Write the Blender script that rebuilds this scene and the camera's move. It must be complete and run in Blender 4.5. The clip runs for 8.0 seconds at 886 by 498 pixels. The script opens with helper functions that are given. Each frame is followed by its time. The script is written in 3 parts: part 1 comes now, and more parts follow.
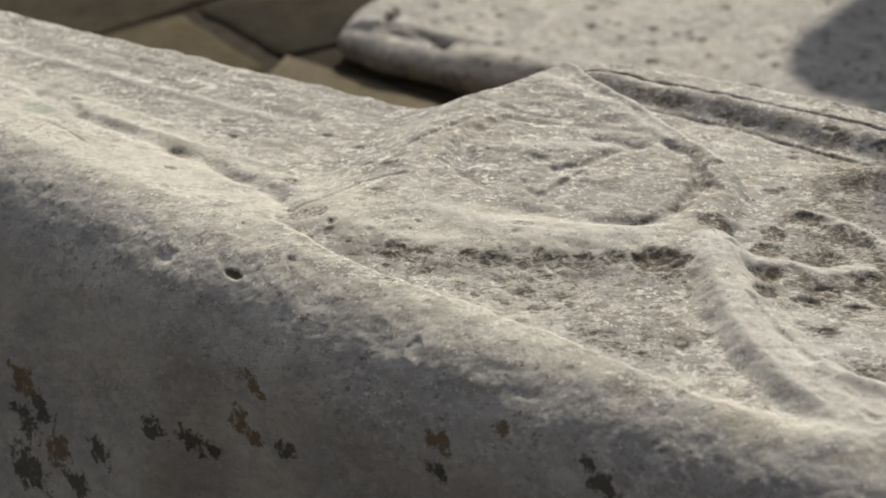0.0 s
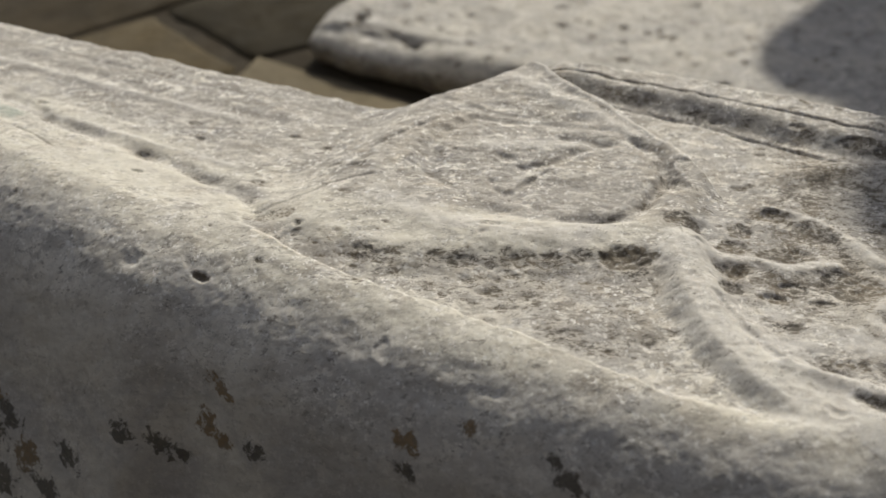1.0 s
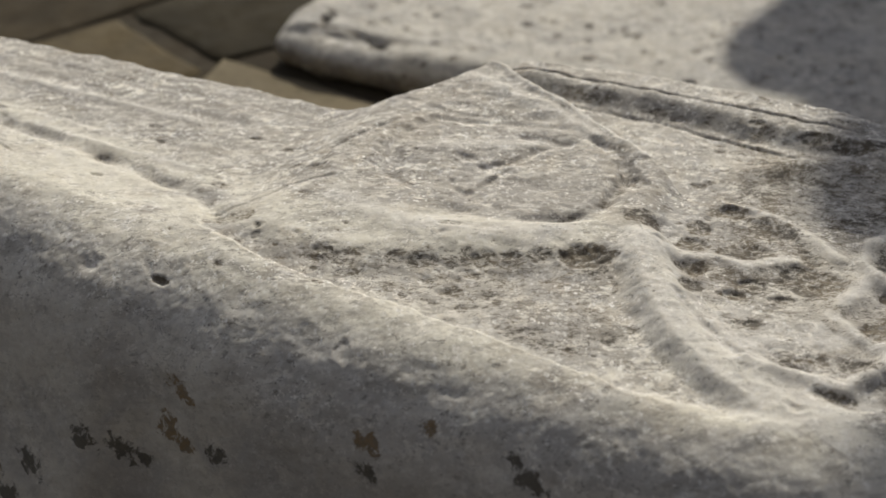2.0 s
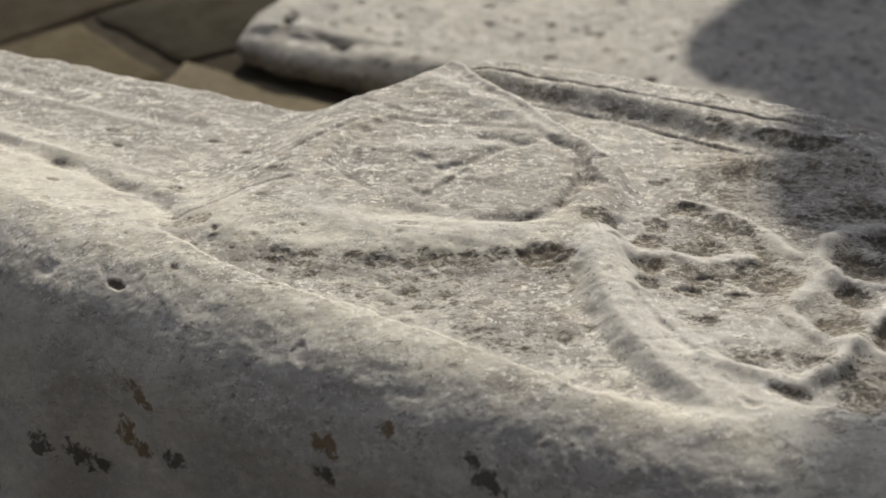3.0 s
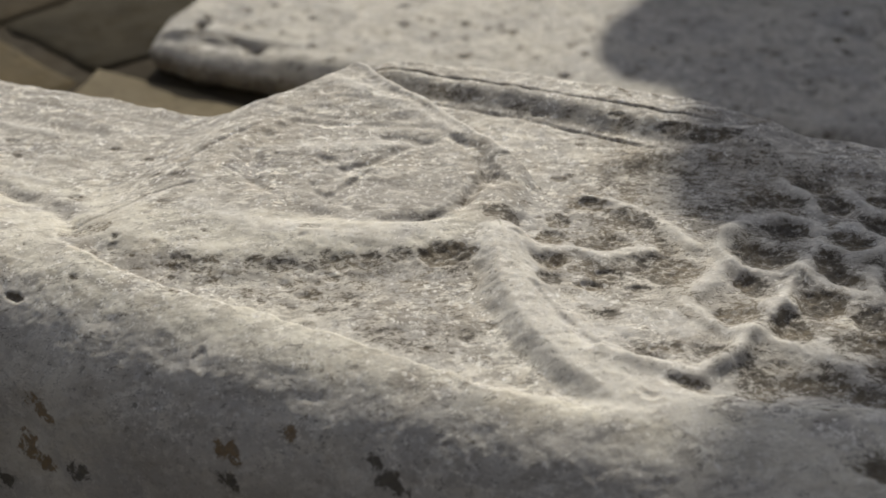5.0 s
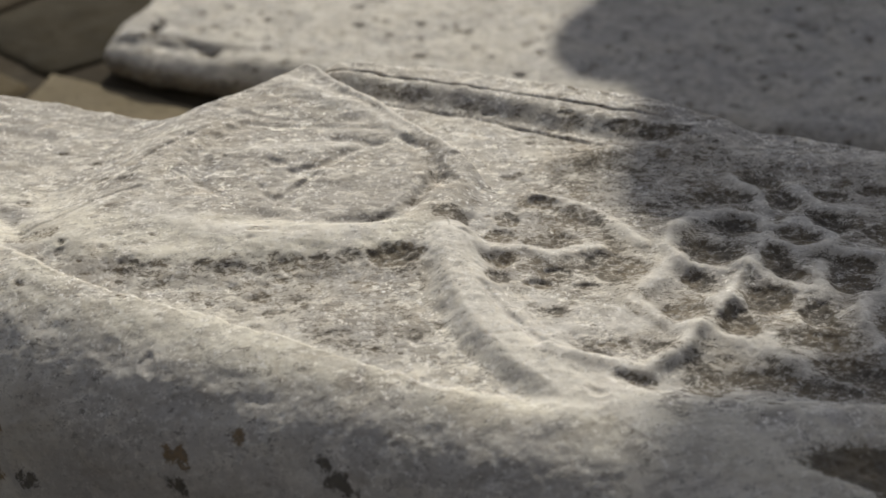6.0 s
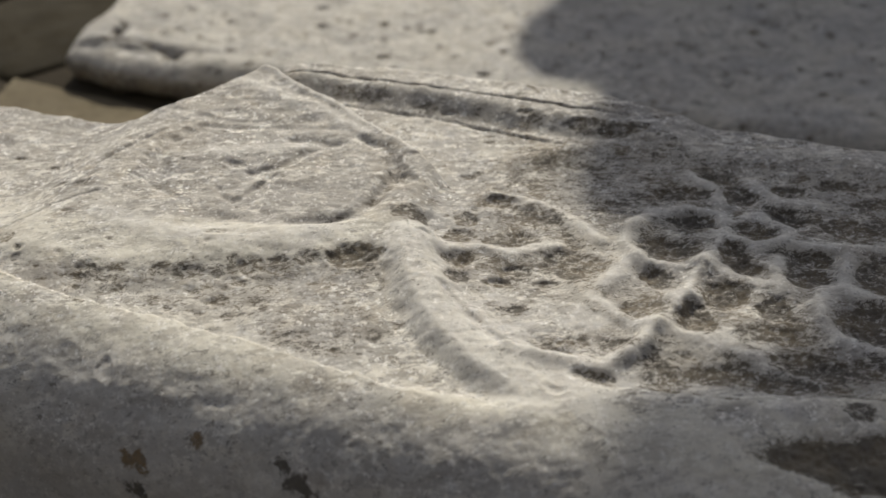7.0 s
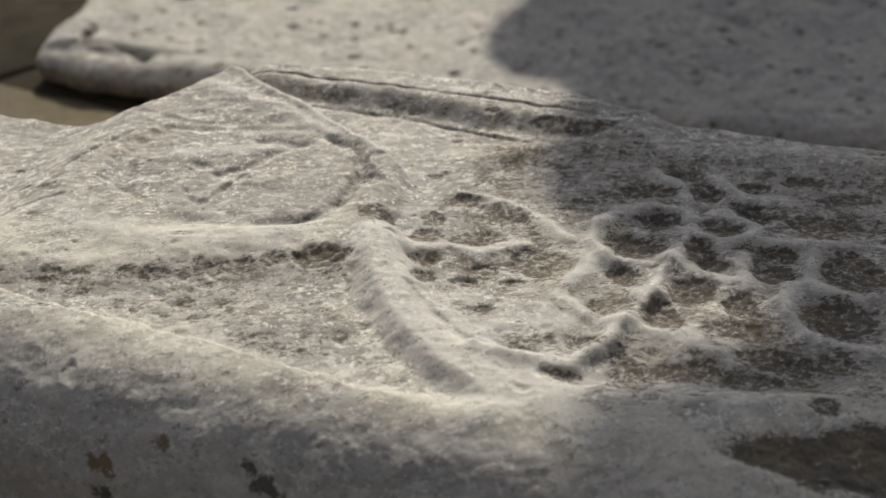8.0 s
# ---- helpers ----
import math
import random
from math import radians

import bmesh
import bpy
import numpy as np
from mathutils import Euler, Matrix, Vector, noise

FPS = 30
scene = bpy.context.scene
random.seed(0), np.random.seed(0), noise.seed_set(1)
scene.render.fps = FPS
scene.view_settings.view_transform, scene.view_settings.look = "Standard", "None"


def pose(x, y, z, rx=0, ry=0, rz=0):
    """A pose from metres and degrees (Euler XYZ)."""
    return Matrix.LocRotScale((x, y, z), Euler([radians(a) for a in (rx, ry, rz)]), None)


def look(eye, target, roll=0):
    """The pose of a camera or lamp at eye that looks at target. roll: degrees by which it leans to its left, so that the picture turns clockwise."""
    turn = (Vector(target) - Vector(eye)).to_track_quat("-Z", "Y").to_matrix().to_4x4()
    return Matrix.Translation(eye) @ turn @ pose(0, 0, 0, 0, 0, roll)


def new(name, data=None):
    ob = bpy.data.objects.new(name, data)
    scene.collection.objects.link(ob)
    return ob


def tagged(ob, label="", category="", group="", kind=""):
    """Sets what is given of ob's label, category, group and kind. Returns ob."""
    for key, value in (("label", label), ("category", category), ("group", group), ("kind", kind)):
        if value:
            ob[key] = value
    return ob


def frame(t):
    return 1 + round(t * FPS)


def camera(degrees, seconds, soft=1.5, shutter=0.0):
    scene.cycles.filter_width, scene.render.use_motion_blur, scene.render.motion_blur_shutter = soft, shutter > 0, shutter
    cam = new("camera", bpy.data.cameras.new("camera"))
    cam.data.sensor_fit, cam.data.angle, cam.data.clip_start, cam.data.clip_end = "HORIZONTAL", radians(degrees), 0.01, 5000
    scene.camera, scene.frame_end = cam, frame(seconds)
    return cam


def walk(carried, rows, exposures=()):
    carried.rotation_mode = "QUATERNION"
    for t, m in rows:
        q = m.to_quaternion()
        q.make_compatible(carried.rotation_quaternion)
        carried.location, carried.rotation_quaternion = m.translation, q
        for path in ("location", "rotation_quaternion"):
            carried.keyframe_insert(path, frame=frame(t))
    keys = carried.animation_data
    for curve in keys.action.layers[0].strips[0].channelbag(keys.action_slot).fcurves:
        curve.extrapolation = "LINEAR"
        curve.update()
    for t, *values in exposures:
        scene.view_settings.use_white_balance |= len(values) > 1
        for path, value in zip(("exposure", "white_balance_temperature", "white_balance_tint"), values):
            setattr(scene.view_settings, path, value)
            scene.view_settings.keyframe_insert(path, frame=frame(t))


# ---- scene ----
cam = camera(36.0, 8.0)
# seconds, place, turn: a slow pan to the right on a short slide, at one height
PATH = [
    (0, 0, 0, 1.15, 55.8, 0.09, 0),
    (0.5, 0.0044, 0, 1.15, 55.8, 0.09, -0.45),
    (1, 0.0097, 0, 1.15, 55.8, 0.09, -1.03),
    (1.5, 0.0155, -0.0001, 1.15, 55.8, 0.09, -1.63),
    (3, 0.0345, -0.0005, 1.15, 55.805, 0.09, -3.59),
    (3.5, 0.0407, -0.0008, 1.15, 55.805, 0.09, -4.31),
    (4, 0.0482, -0.0014, 1.15, 55.805, 0.09, -5.07),
    (4.5, 0.0553, -0.002, 1.15, 55.805, 0.09, -5.85),
    (6, 0.0785, -0.005, 1.15, 55.81, 0.09, -8.25),
    (6.5, 0.0844, -0.0059, 1.15, 55.81, 0.09, -8.94),
    (7, 0.0903, -0.0072, 1.15, 55.81, 0.09, -9.56),
    (7.5, 0.0956, -0.0081, 1.15, 55.8, 0.09, -10.13),
    (8, 0.0998, -0.0089, 1.15, 55.79, 0.09, -10.61),
]
walk(cam, [(t, pose(x, y, z, rx, ry, rz)) for t, x, y, z, rx, ry, rz in PATH], [(0.0, 0.0, 6850, 12)])
cam.data.dof.use_dof = True
cam.data.dof.focus_distance = 1.06
cam.data.dof.aperture_fstop = 5.0

# ---- light: a sun from behind the stones, and the sky ----
SUN_ELEVATION, SUN_AZIMUTH = 38.0, 12.1
AZ = radians(SUN_AZIMUTH)
TO_SUN = Vector((math.sin(AZ) * math.cos(radians(SUN_ELEVATION)), math.cos(AZ) * math.cos(radians(SUN_ELEVATION)), math.sin(radians(SUN_ELEVATION))))
world = bpy.data.worlds.new("sky")
scene.world = world
world.use_nodes = True
sky = world.node_tree.nodes.new("ShaderNodeTexSky")
sky.sky_type, sky.sun_disc = "NISHITA", False
sky.sun_elevation, sky.sun_rotation = radians(SUN_ELEVATION), AZ
background = world.node_tree.nodes["Background"]
background.inputs["Strength"].default_value = 0.079
haze = world.node_tree.nodes.new("ShaderNodeHueSaturation")
haze.inputs["Saturation"].default_value = 0.42
world.node_tree.links.new(sky.outputs["Color"], haze.inputs["Color"])
world.node_tree.links.new(haze.outputs["Color"], background.inputs["Color"])
sun_data = bpy.data.lights.new("sun", "SUN")
sun_data.energy, sun_data.angle, sun_data.color = 2.85, radians(1.0), (1.0, 0.965, 0.845)
sun = new("sun", sun_data)
sun.matrix_basis = look(TO_SUN * 20, (0, 0, 0))


# ---- materials ----
class Nodes:
    """A small builder for node materials."""

    def __init__(self, name):
        self.material = bpy.data.materials.new(name)
        self.material.use_nodes = True
        self.tree = self.material.node_tree
        self.shader = self.tree.nodes["Principled BSDF"]
        self.place = self.add("ShaderNodeTexCoord").outputs["Object"]

    def add(self, kind):
        return self.tree.nodes.new(kind)

    def link(self, a, b):
        self.tree.links.new(a, b)

    def put(self, socket, value):
        if isinstance(value, bpy.types.NodeSocket):
            self.link(value, socket)
        else:
            socket.default_value = value

    def noise(self, size, detail=4.0, rough=0.6, warp=0.0, at=None):
        n = self.add("ShaderNodeTexNoise")
        n.inputs["Scale"].default_value = 1.0 / size
        n.inputs["Detail"].default_value, n.inputs["Roughness"].default_value = detail, rough
        n.inputs["Distortion"].default_value = warp
        self.link(at or self.place, n.inputs["Vector"])
        return n.outputs["Fac"]

    def cells(self, size, out="Color", feature="F1"):
        n = self.add("ShaderNodeTexVoronoi")
        n.feature = feature
        n.inputs["Scale"].default_value = 1.0 / size
        self.link(self.place, n.inputs["Vector"])
        if out == "Color":
            s = self.add("ShaderNodeSeparateColor")
            self.link(n.outputs["Color"], s.inputs["Color"])
            return s.outputs["Red"]
        return n.outputs[out]

    def ramp(self, fac, low, high, a=0.0, b=1.0):
        n = self.add("ShaderNodeMapRange")
        n.interpolation_type = "SMOOTHSTEP"
        for key, value in (("Value", fac), ("From Min", low), ("From Max", high), ("To Min", a), ("To Max", b)):
            self.put(n.inputs[key], value)
        return n.outputs["Result"]

    def math(self, op, a, b=0.0):
        n = self.add("ShaderNodeMath")
        n.operation = op
        self.put(n.inputs[0], a)
        self.put(n.inputs[1], b)
        return n.outputs[0]

    def mix(self, fac, a, b):
        n = self.add("ShaderNodeMix")
        n.data_type = "RGBA"
        self.put(n.inputs[0], fac)
        for socket, value in ((n.inputs[6], a), (n.inputs[7], b)):
            self.put(socket, (*value, 1.0) if isinstance(value, tuple) else value)
        return n.outputs[2]

    def attribute(self, name):
        n = self.add("ShaderNodeAttribute")
        n.attribute_name = name
        return n.outputs["Fac"]

    def bump(self, height, strength, distance, normal=None):
        n = self.add("ShaderNodeBump")
        n.inputs["Strength"].default_value, n.inputs["Distance"].default_value = strength, distance
        self.link(height, n.inputs["Height"])
        if normal:
            self.link(normal, n.inputs["Normal"])
        return n.outputs["Normal"]

    def finish(self, colour, rough, normal=None, specular=0.5):
        self.put(self.shader.inputs["Base Color"], colour)
        self.put(self.shader.inputs["Roughness"], rough)
        self.put(self.shader.inputs["Specular IOR Level"], specular)
        if normal:
            self.link(normal, self.shader.inputs["Normal"])
        return self.material


def marble_material(name, grain, carved, tone=1.0):
    """Coarse-grained white marble, weathered grey, with dirt in its hollows; carved: with the slab's own stains."""
    n = Nodes(name)

    def shade(*rgb):
        return tuple(tone * c for c in rgb)

    mapping = n.add("ShaderNodeMapping")
    mapping.inputs["Rotation"].default_value = (0, 0, radians(8))
    mapping.inputs["Scale"].default_value = (0.6, 1.0, 1.0)
    n.link(n.place, mapping.inputs["Vector"])
    bedding = mapping.outputs["Vector"]
    drawn = n.add("ShaderNodeMapping")
    drawn.inputs["Rotation"].default_value = (0, 0, radians(14))
    drawn.inputs["Scale"].default_value = (0.5, 1.0, 1.0)
    n.link(n.place, drawn.inputs["Vector"])
    streaks = drawn.outputs["Vector"]
    clean = n.attribute("clean")
    weather = n.math("MULTIPLY", n.attribute("weather"), n.ramp(n.noise(0.07, 4, 0.65, 0.6), 0.36, 0.62, 0.5, 1.1))
    weather = n.math("MULTIPLY", weather, n.ramp(clean, 0.1, 0.9, 1.0, 0.85))
    colour = n.mix(n.ramp(n.noise(0.11, 4, 0.6, 0.5), 0.40, 0.60), shade(0.67, 0.64, 0.575), shade(0.50, 0.485, 0.465))
    cream = n.attribute("cream")
    weather = n.math("MULTIPLY", weather, n.ramp(cream, 0.0, 1.0, 1.0, 0.82))
    colour = n.mix(n.math("MULTIPLY", cream, 0.75), colour, n.mix(n.noise(0.02, 4), shade(0.74, 0.715, 0.625), shade(0.64, 0.61, 0.53)))
    patina_dark = n.math("ADD", n.math("SUBTRACT", n.attribute("patina_dark"), n.math("MULTIPLY", cream, 0.6)), n.math("MULTIPLY", n.math("SUBTRACT", n.noise(0.035, 5, 0.7, 0.5, bedding), 0.5), 1.6))
    colour = n.mix(n.ramp(patina_dark, 0.2, 0.8, 0.0, 0.8), colour, n.mix(n.noise(0.05, 3), shade(0.35, 0.328, 0.298), shade(0.41, 0.386, 0.358)))
    colour = n.mix(n.math("MULTIPLY", n.ramp(n.noise(0.03, 5, 0.7, 0.6, bedding), 0.47, 0.62, 0.0, 0.7), weather), colour, shade(0.34, 0.325, 0.315))
    colour = n.mix(n.math("MULTIPLY", n.ramp(n.noise(0.014, 5, 0.75, 0.5, bedding), 0.53, 0.63, 0.0, 0.8), weather), colour, shade(0.79, 0.76, 0.70))
    colour = n.mix(n.math("MULTIPLY", n.ramp(n.noise(0.010, 5, 0.75, 0.3, bedding), 0.58, 0.67, 0.0, 0.8), weather), colour, shade(0.22, 0.205, 0.185))
    colour = n.mix(n.math("MULTIPLY", n.ramp(n.noise(0.016, 6, 0.74, 0.5, streaks), 0.50, 0.57, 0.0, 0.8), weather), colour, shade(0.29, 0.268, 0.238))
    colour = n.mix(n.math("MULTIPLY", n.ramp(n.noise(0.011, 6, 0.74, 0.4, streaks), 0.53, 0.60, 0.0, 0.9), weather), colour, shade(0.84, 0.81, 0.74))
    crystal = n.cells(grain)
    sugar = n.ramp(n.noise(0.03, 5, 0.7, 0.4), 0.46, 0.62, 0.12, 1.0)
    colour = n.mix(n.math("MULTIPLY", n.math("MULTIPLY", n.ramp(crystal, 0.65, 1.0, 0.0, 0.75), sugar), weather), colour, shade(0.86, 0.85, 0.83))
    colour = n.mix(n.math("MULTIPLY", n.math("MULTIPLY", n.ramp(n.cells(grain * 1.6), 0.65, 1.0, 0.0, 0.55), sugar), weather), colour, shade(0.26, 0.255, 0.265))
    fleck = n.math("MULTIPLY", n.ramp(n.cells(grain * 1.4, "Distance"), 0.42, 0.2), n.ramp(n.cells(grain * 1.4), 0.86, 0.89))
    colour = n.mix(n.math("MULTIPLY", n.math("MULTIPLY", fleck, 0.8), weather), colour, shade(0.92, 0.91, 0.89))
    colour = n.mix(n.math("MULTIPLY", n.ramp(n.noise(0.0042, 4, 0.75, 0.0, bedding), 0.57, 0.67, 0.0, 0.9), weather), colour, shade(0.14, 0.125, 0.11))
    colour = n.mix(n.math("MULTIPLY", cream, 0.32), colour, n.mix(n.noise(0.02, 4), shade(0.77, 0.745, 0.66), shade(0.68, 0.65, 0.57)))
    ochre = n.math("MULTIPLY", n.ramp(n.noise(0.045, 5, 0.7, 0.6), 0.50, 0.66, 0.0, 0.45), weather)
    colour = n.mix(ochre, colour, shade(0.43, 0.375, 0.30))
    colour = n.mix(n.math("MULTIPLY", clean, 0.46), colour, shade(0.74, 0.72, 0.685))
    salt = n.ramp(n.noise(0.0065, 5, 0.8), 0.565, 0.615, 0.0, 1.0)
    pepper = n.ramp(n.noise(0.0055, 5, 0.8, 0.3, bedding), 0.57, 0.62, 0.0, 0.9)
    colour = n.mix(n.math("MULTIPLY", pepper, weather), colour, shade(0.20, 0.185, 0.165))
    colour = n.mix(n.math("MULTIPLY", salt, weather), colour, shade(0.90, 0.88, 0.84))
    grime_dark = n.attribute("grime_dark")
    crumbs = n.noise(0.0040, 5, 0.85, 0.4, bedding)
    patch = n.ramp(n.math("ADD", n.math("MULTIPLY", grime_dark, 0.26), crumbs), 0.625, 0.70)
    patch = n.math("MULTIPLY", patch, n.ramp(grime_dark, 0.02, 0.4))
    colour = n.mix(n.ramp(grime_dark, 0.05, 1.0, 0.0, 0.42), colour, n.mix(n.noise(0.05, 3), (0.22, 0.195, 0.165), (0.28, 0.24, 0.185)))
    colour = n.mix(n.math("MULTIPLY", patch, 0.8), colour, n.mix(n.ramp(n.noise(0.03, 3), 0.35, 0.65), (0.045, 0.037, 0.028), (0.11, 0.082, 0.045)))
    if carved:
        edge = n.math("ADD", n.attribute("lichen"), n.math("MULTIPLY", n.math("SUBTRACT", n.noise(0.010, 6, 0.68, 0.4), 0.5), 3.4))
        crust = n.ramp(edge, 0.5, 0.9)
        crust = n.math("MULTIPLY", crust, n.ramp(n.attribute("lichen"), 0.02, 0.3))
        tint = n.mix(n.ramp(n.attribute("rust"), 0.15, 0.5), (0.05, 0.043, 0.033), (0.23, 0.135, 0.04))
        tint = n.mix(n.ramp(n.noise(0.004, 4), 0.4, 0.65, 0.0, 0.6), tint, (0.11, 0.09, 0.06))
        colour = n.mix(n.math("MULTIPLY", crust, 0.8), colour, tint)
        green = n.math("MULTIPLY", n.attribute("copper"), n.ramp(n.noise(0.012, 4), 0.35, 0.6))
        colour = n.mix(n.math("MULTIPLY", green, 0.55), colour, (0.17, 0.25, 0.22))
    normal = n.bump(n.noise(0.011, 6, 0.72, 0.2), 0.15, 0.0022)
    normal = n.bump(n.noise(0.0045, 5, 0.8), 0.55, 0.0009, normal)
    normal = n.bump(crystal, 0.2, 0.0005, normal)
    rough = n.ramp(n.cells(grain * 0.8), 0.9, 0.98, 0.7, 0.38)
    n.shader.inputs["Subsurface Weight"].default_value = 0.3
    n.shader.inputs["Subsurface Radius"].default_value = (1.0, 0.9, 0.75)
    n.shader.inputs["Subsurface Scale"].default_value = 0.0045
    return n.finish(colour, rough, normal, 0.32)


def paving_material(name, a, b):
    n = Nodes(name)
    colour = n.mix(n.ramp(n.noise(0.12, 4), 0.35, 0.7), a, b)
    colour = n.mix(n.ramp(n.noise(0.02, 5, 0.7), 0.5, 0.75, 0.0, 0.6), colour, tuple(0.45 * v for v in a))
    normal = n.bump(n.noise(0.03, 5, 0.7), 0.5, 0.006)
    return n.finish(colour, n.ramp(n.noise(0.04), 0.3, 0.7, 0.8, 0.95), normal, 0.15)


MARBLE = marble_material("weathered_marble", 0.0032, True)
FAR_MARBLE = marble_material("pitted_marble", 0.004, False, 0.8)
BEIGE_STONE = paving_material("beige_flagstone", (0.21, 0.178, 0.122), (0.155, 0.130, 0.088))
TAN_STONE = paving_material("tan_flagstone", (0.115, 0.090, 0.052), (0.080, 0.064, 0.038))
BROWN_STONE = paving_material("brown_flagstone", (0.078, 0.062, 0.040), (0.055, 0.045, 0.030))
# much darker than the tan and beige stones beside it
DARK_STONE = paving_material("dark_flagstone", (0.046, 0.038, 0.023), (0.032, 0.027, 0.017))
EARTH = paving_material("joint_earth", (0.065, 0.052, 0.035), (0.045, 0.037, 0.026))
WALL_STONE = paving_material("grey_limestone", (0.38, 0.36, 0.32), (0.28, 0.26, 0.23))

# ---- shared arithmetic for the weathered surfaces ----
# the stones lie square to each other: u runs along the carved slab's front edge, v away from it
TURN = -23.0
ORIGIN = (0.05, 0.755)
CT, ST = math.cos(radians(TURN)), math.sin(radians(TURN))
PAVING = 0.19


def plan(u, v):
    """From the stones' own directions to the world's x and y."""
    return ORIGIN[0] + u * CT - v * ST, ORIGIN[1] + u * ST + v * CT


def perlin(x, y, size, seed):
    """Gradient noise in about -1 to 1, with bumps of that size."""
    table = np.random.RandomState(seed).rand(256, 256) * 2 * np.pi
    gx, gy = np.cos(table), np.sin(table)
    x, y = x / size + 57.3, y / size + 91.7
    i, j = np.floor(x).astype(int), np.floor(y).astype(int)
    fx, fy = x - i, y - j
    sx, sy = fx ** 3 * (fx * (6 * fx - 15) + 10), fy ** 3 * (fy * (6 * fy - 15) + 10)

    def corner(a, b):
        p, q = (i + a) % 256, (j + b) % 256
        return gx[p, q] * (fx - a) + gy[p, q] * (fy - b)

    low = corner(0, 0) * (1 - sx) + corner(1, 0) * sx
    high = corner(0, 1) * (1 - sx) + corner(1, 1) * sx
    return (low * (1 - sy) + high * sy) * 1.4


def fractal(x, y, size, octaves, seed, rough=0.55):
    total, gain = 0.0, 1.0
    for k in range(octaves):
        total = total + gain * perlin(x, y, size / 2.03 ** k, seed + 7 * k)
        gain *= rough
    return total


def step(a, b, x):
    """Smooth step from 0 at a to 1 at b."""
    s = np.clip((x - a) / (b - a), 0.0, 1.0)
    return s * s * (3 - 2 * s)


def along(points, x, y):
    """Distance from a broken line, and how far along it (0 to 1)."""
    near, share = np.full(x.shape, 9.0), np.zeros(x.shape)
    for k in range(len(points) - 1):
        (ax, ay), (bx, by) = points[k], points[k + 1]
        dx, dy = bx - ax, by - ay
        s = np.clip(((x - ax) * dx + (y - ay) * dy) / (dx * dx + dy * dy), 0, 1)
        d = np.hypot(x - ax - s * dx, y - ay - s * dy)
        share = np.where(d < near, (k + s) / (len(points) - 1), share)
        near = np.minimum(near, d)
    return near, share


def beside(points, x, y):
    """Signed distance from a broken line (plus: to the right of its run), and how far along it (0 to 1)."""
    near, share = along(points, x, y)
    best, side = np.full(x.shape, 9.0), np.ones(x.shape)
    for k in range(len(points) - 1):
        (ax, ay), (bx, by) = points[k], points[k + 1]
        dx, dy = bx - ax, by - ay
        s = np.clip(((x - ax) * dx + (y - ay) * dy) / (dx * dx + dy * dy), 0, 1)
        d = np.hypot(x - ax - s * dx, y - ay - s * dy)
        side = np.where(d < best, np.sign(dy * (x - ax) - dx * (y - ay)), side)
        best = np.minimum(best, d)
    return near * side, share


def sheet(name, x, y, z, material, fields=()):
    """A mesh over a grid of places; fields: named values at its vertices."""
    rows, cols = x.shape
    me = bpy.data.meshes.new(name)
    me.vertices.add(rows * cols)
    me.vertices.foreach_set("co", np.stack([x, y, z], -1).astype(np.float32).ravel())
    index = np.arange(rows * cols).reshape(rows, cols)
    quads = np.stack([index[:-1, :-1], index[1:, :-1], index[1:, 1:], index[:-1, 1:]], -1).reshape(-1, 4)
    me.loops.add(quads.size)
    me.loops.foreach_set("vertex_index", quads.astype(np.int32).ravel())
    me.polygons.add(len(quads))
    me.polygons.foreach_set("loop_start", np.arange(0, quads.size, 4, dtype=np.int32))
    me.polygons.foreach_set("use_smooth", np.ones(len(quads), dtype=bool))
    me.update(calc_edges=True)
    for key, values in fields:
        me.attributes.new(key, "FLOAT", "POINT").data.foreach_set("value", values.astype(np.float32).ravel())
    me.materials.append(material)
    return new(name, me)


def split_stone(thing, x, y, z, region, names, material, fields=()):
    """One stone's surface over a grid of places, as the named parts of a thing; shared edges keep one normal."""
    place = np.stack([x, y, z], -1)
    along_u, along_w = np.gradient(place, axis=0), np.gradient(place, axis=1)
    normal = np.cross(along_u, along_w)
    normal /= np.maximum(np.linalg.norm(normal, axis=-1, keepdims=True), 1e-12)
    place, normal = place.reshape(-1, 3), normal.reshape(-1, 3)
    rows, cols = x.shape
    index = np.arange(rows * cols).reshape(rows, cols)
    quads = np.stack([index[:-1, :-1], index[1:, :-1], index[1:, 1:], index[:-1, 1:]], -1).reshape(-1, 4)
    owner = region[:-1, :-1].ravel()
    for k, (name, label) in enumerate(names):
        mine = quads[owner == k]
        used, mine = np.unique(mine, return_inverse=True)
        mine = mine.reshape(-1, 4)
        me = bpy.data.meshes.new(name)
        me.vertices.add(len(used))
        me.vertices.foreach_set("co", place[used].astype(np.float32).ravel())
        me.loops.add(mine.size)
        me.loops.foreach_set("vertex_index", mine.astype(np.int32).ravel())
        me.polygons.add(len(mine))
        me.polygons.foreach_set("loop_start", np.arange(0, mine.size, 4, dtype=np.int32))
        me.polygons.foreach_set("use_smooth", np.ones(len(mine), dtype=bool))
        me.update(calc_edges=True)
        for key, values in fields:
            me.attributes.new(key, "FLOAT", "POINT").data.foreach_set("value", values.ravel()[used].astype(np.float32))
        me.normals_split_custom_set_from_vertices(normal[used].astype(np.float32))
        me.materials.append(material)
        ob = new(name, me)
        ob.parent = thing
        tagged(ob, label)
    return thing


def end_walls(x, y, z, region, fields, bottom):
    """Closes the two ends of a stone's sheet with upright walls down to its foot."""
    def both(a):
        return np.concatenate([a[:1], a, a[-1:]], 0)

    z2 = both(z)
    z2[0], z2[-1] = bottom, bottom
    return both(x), both(y), z2, both(region), tuple((key, both(values)) for key, values in fields)


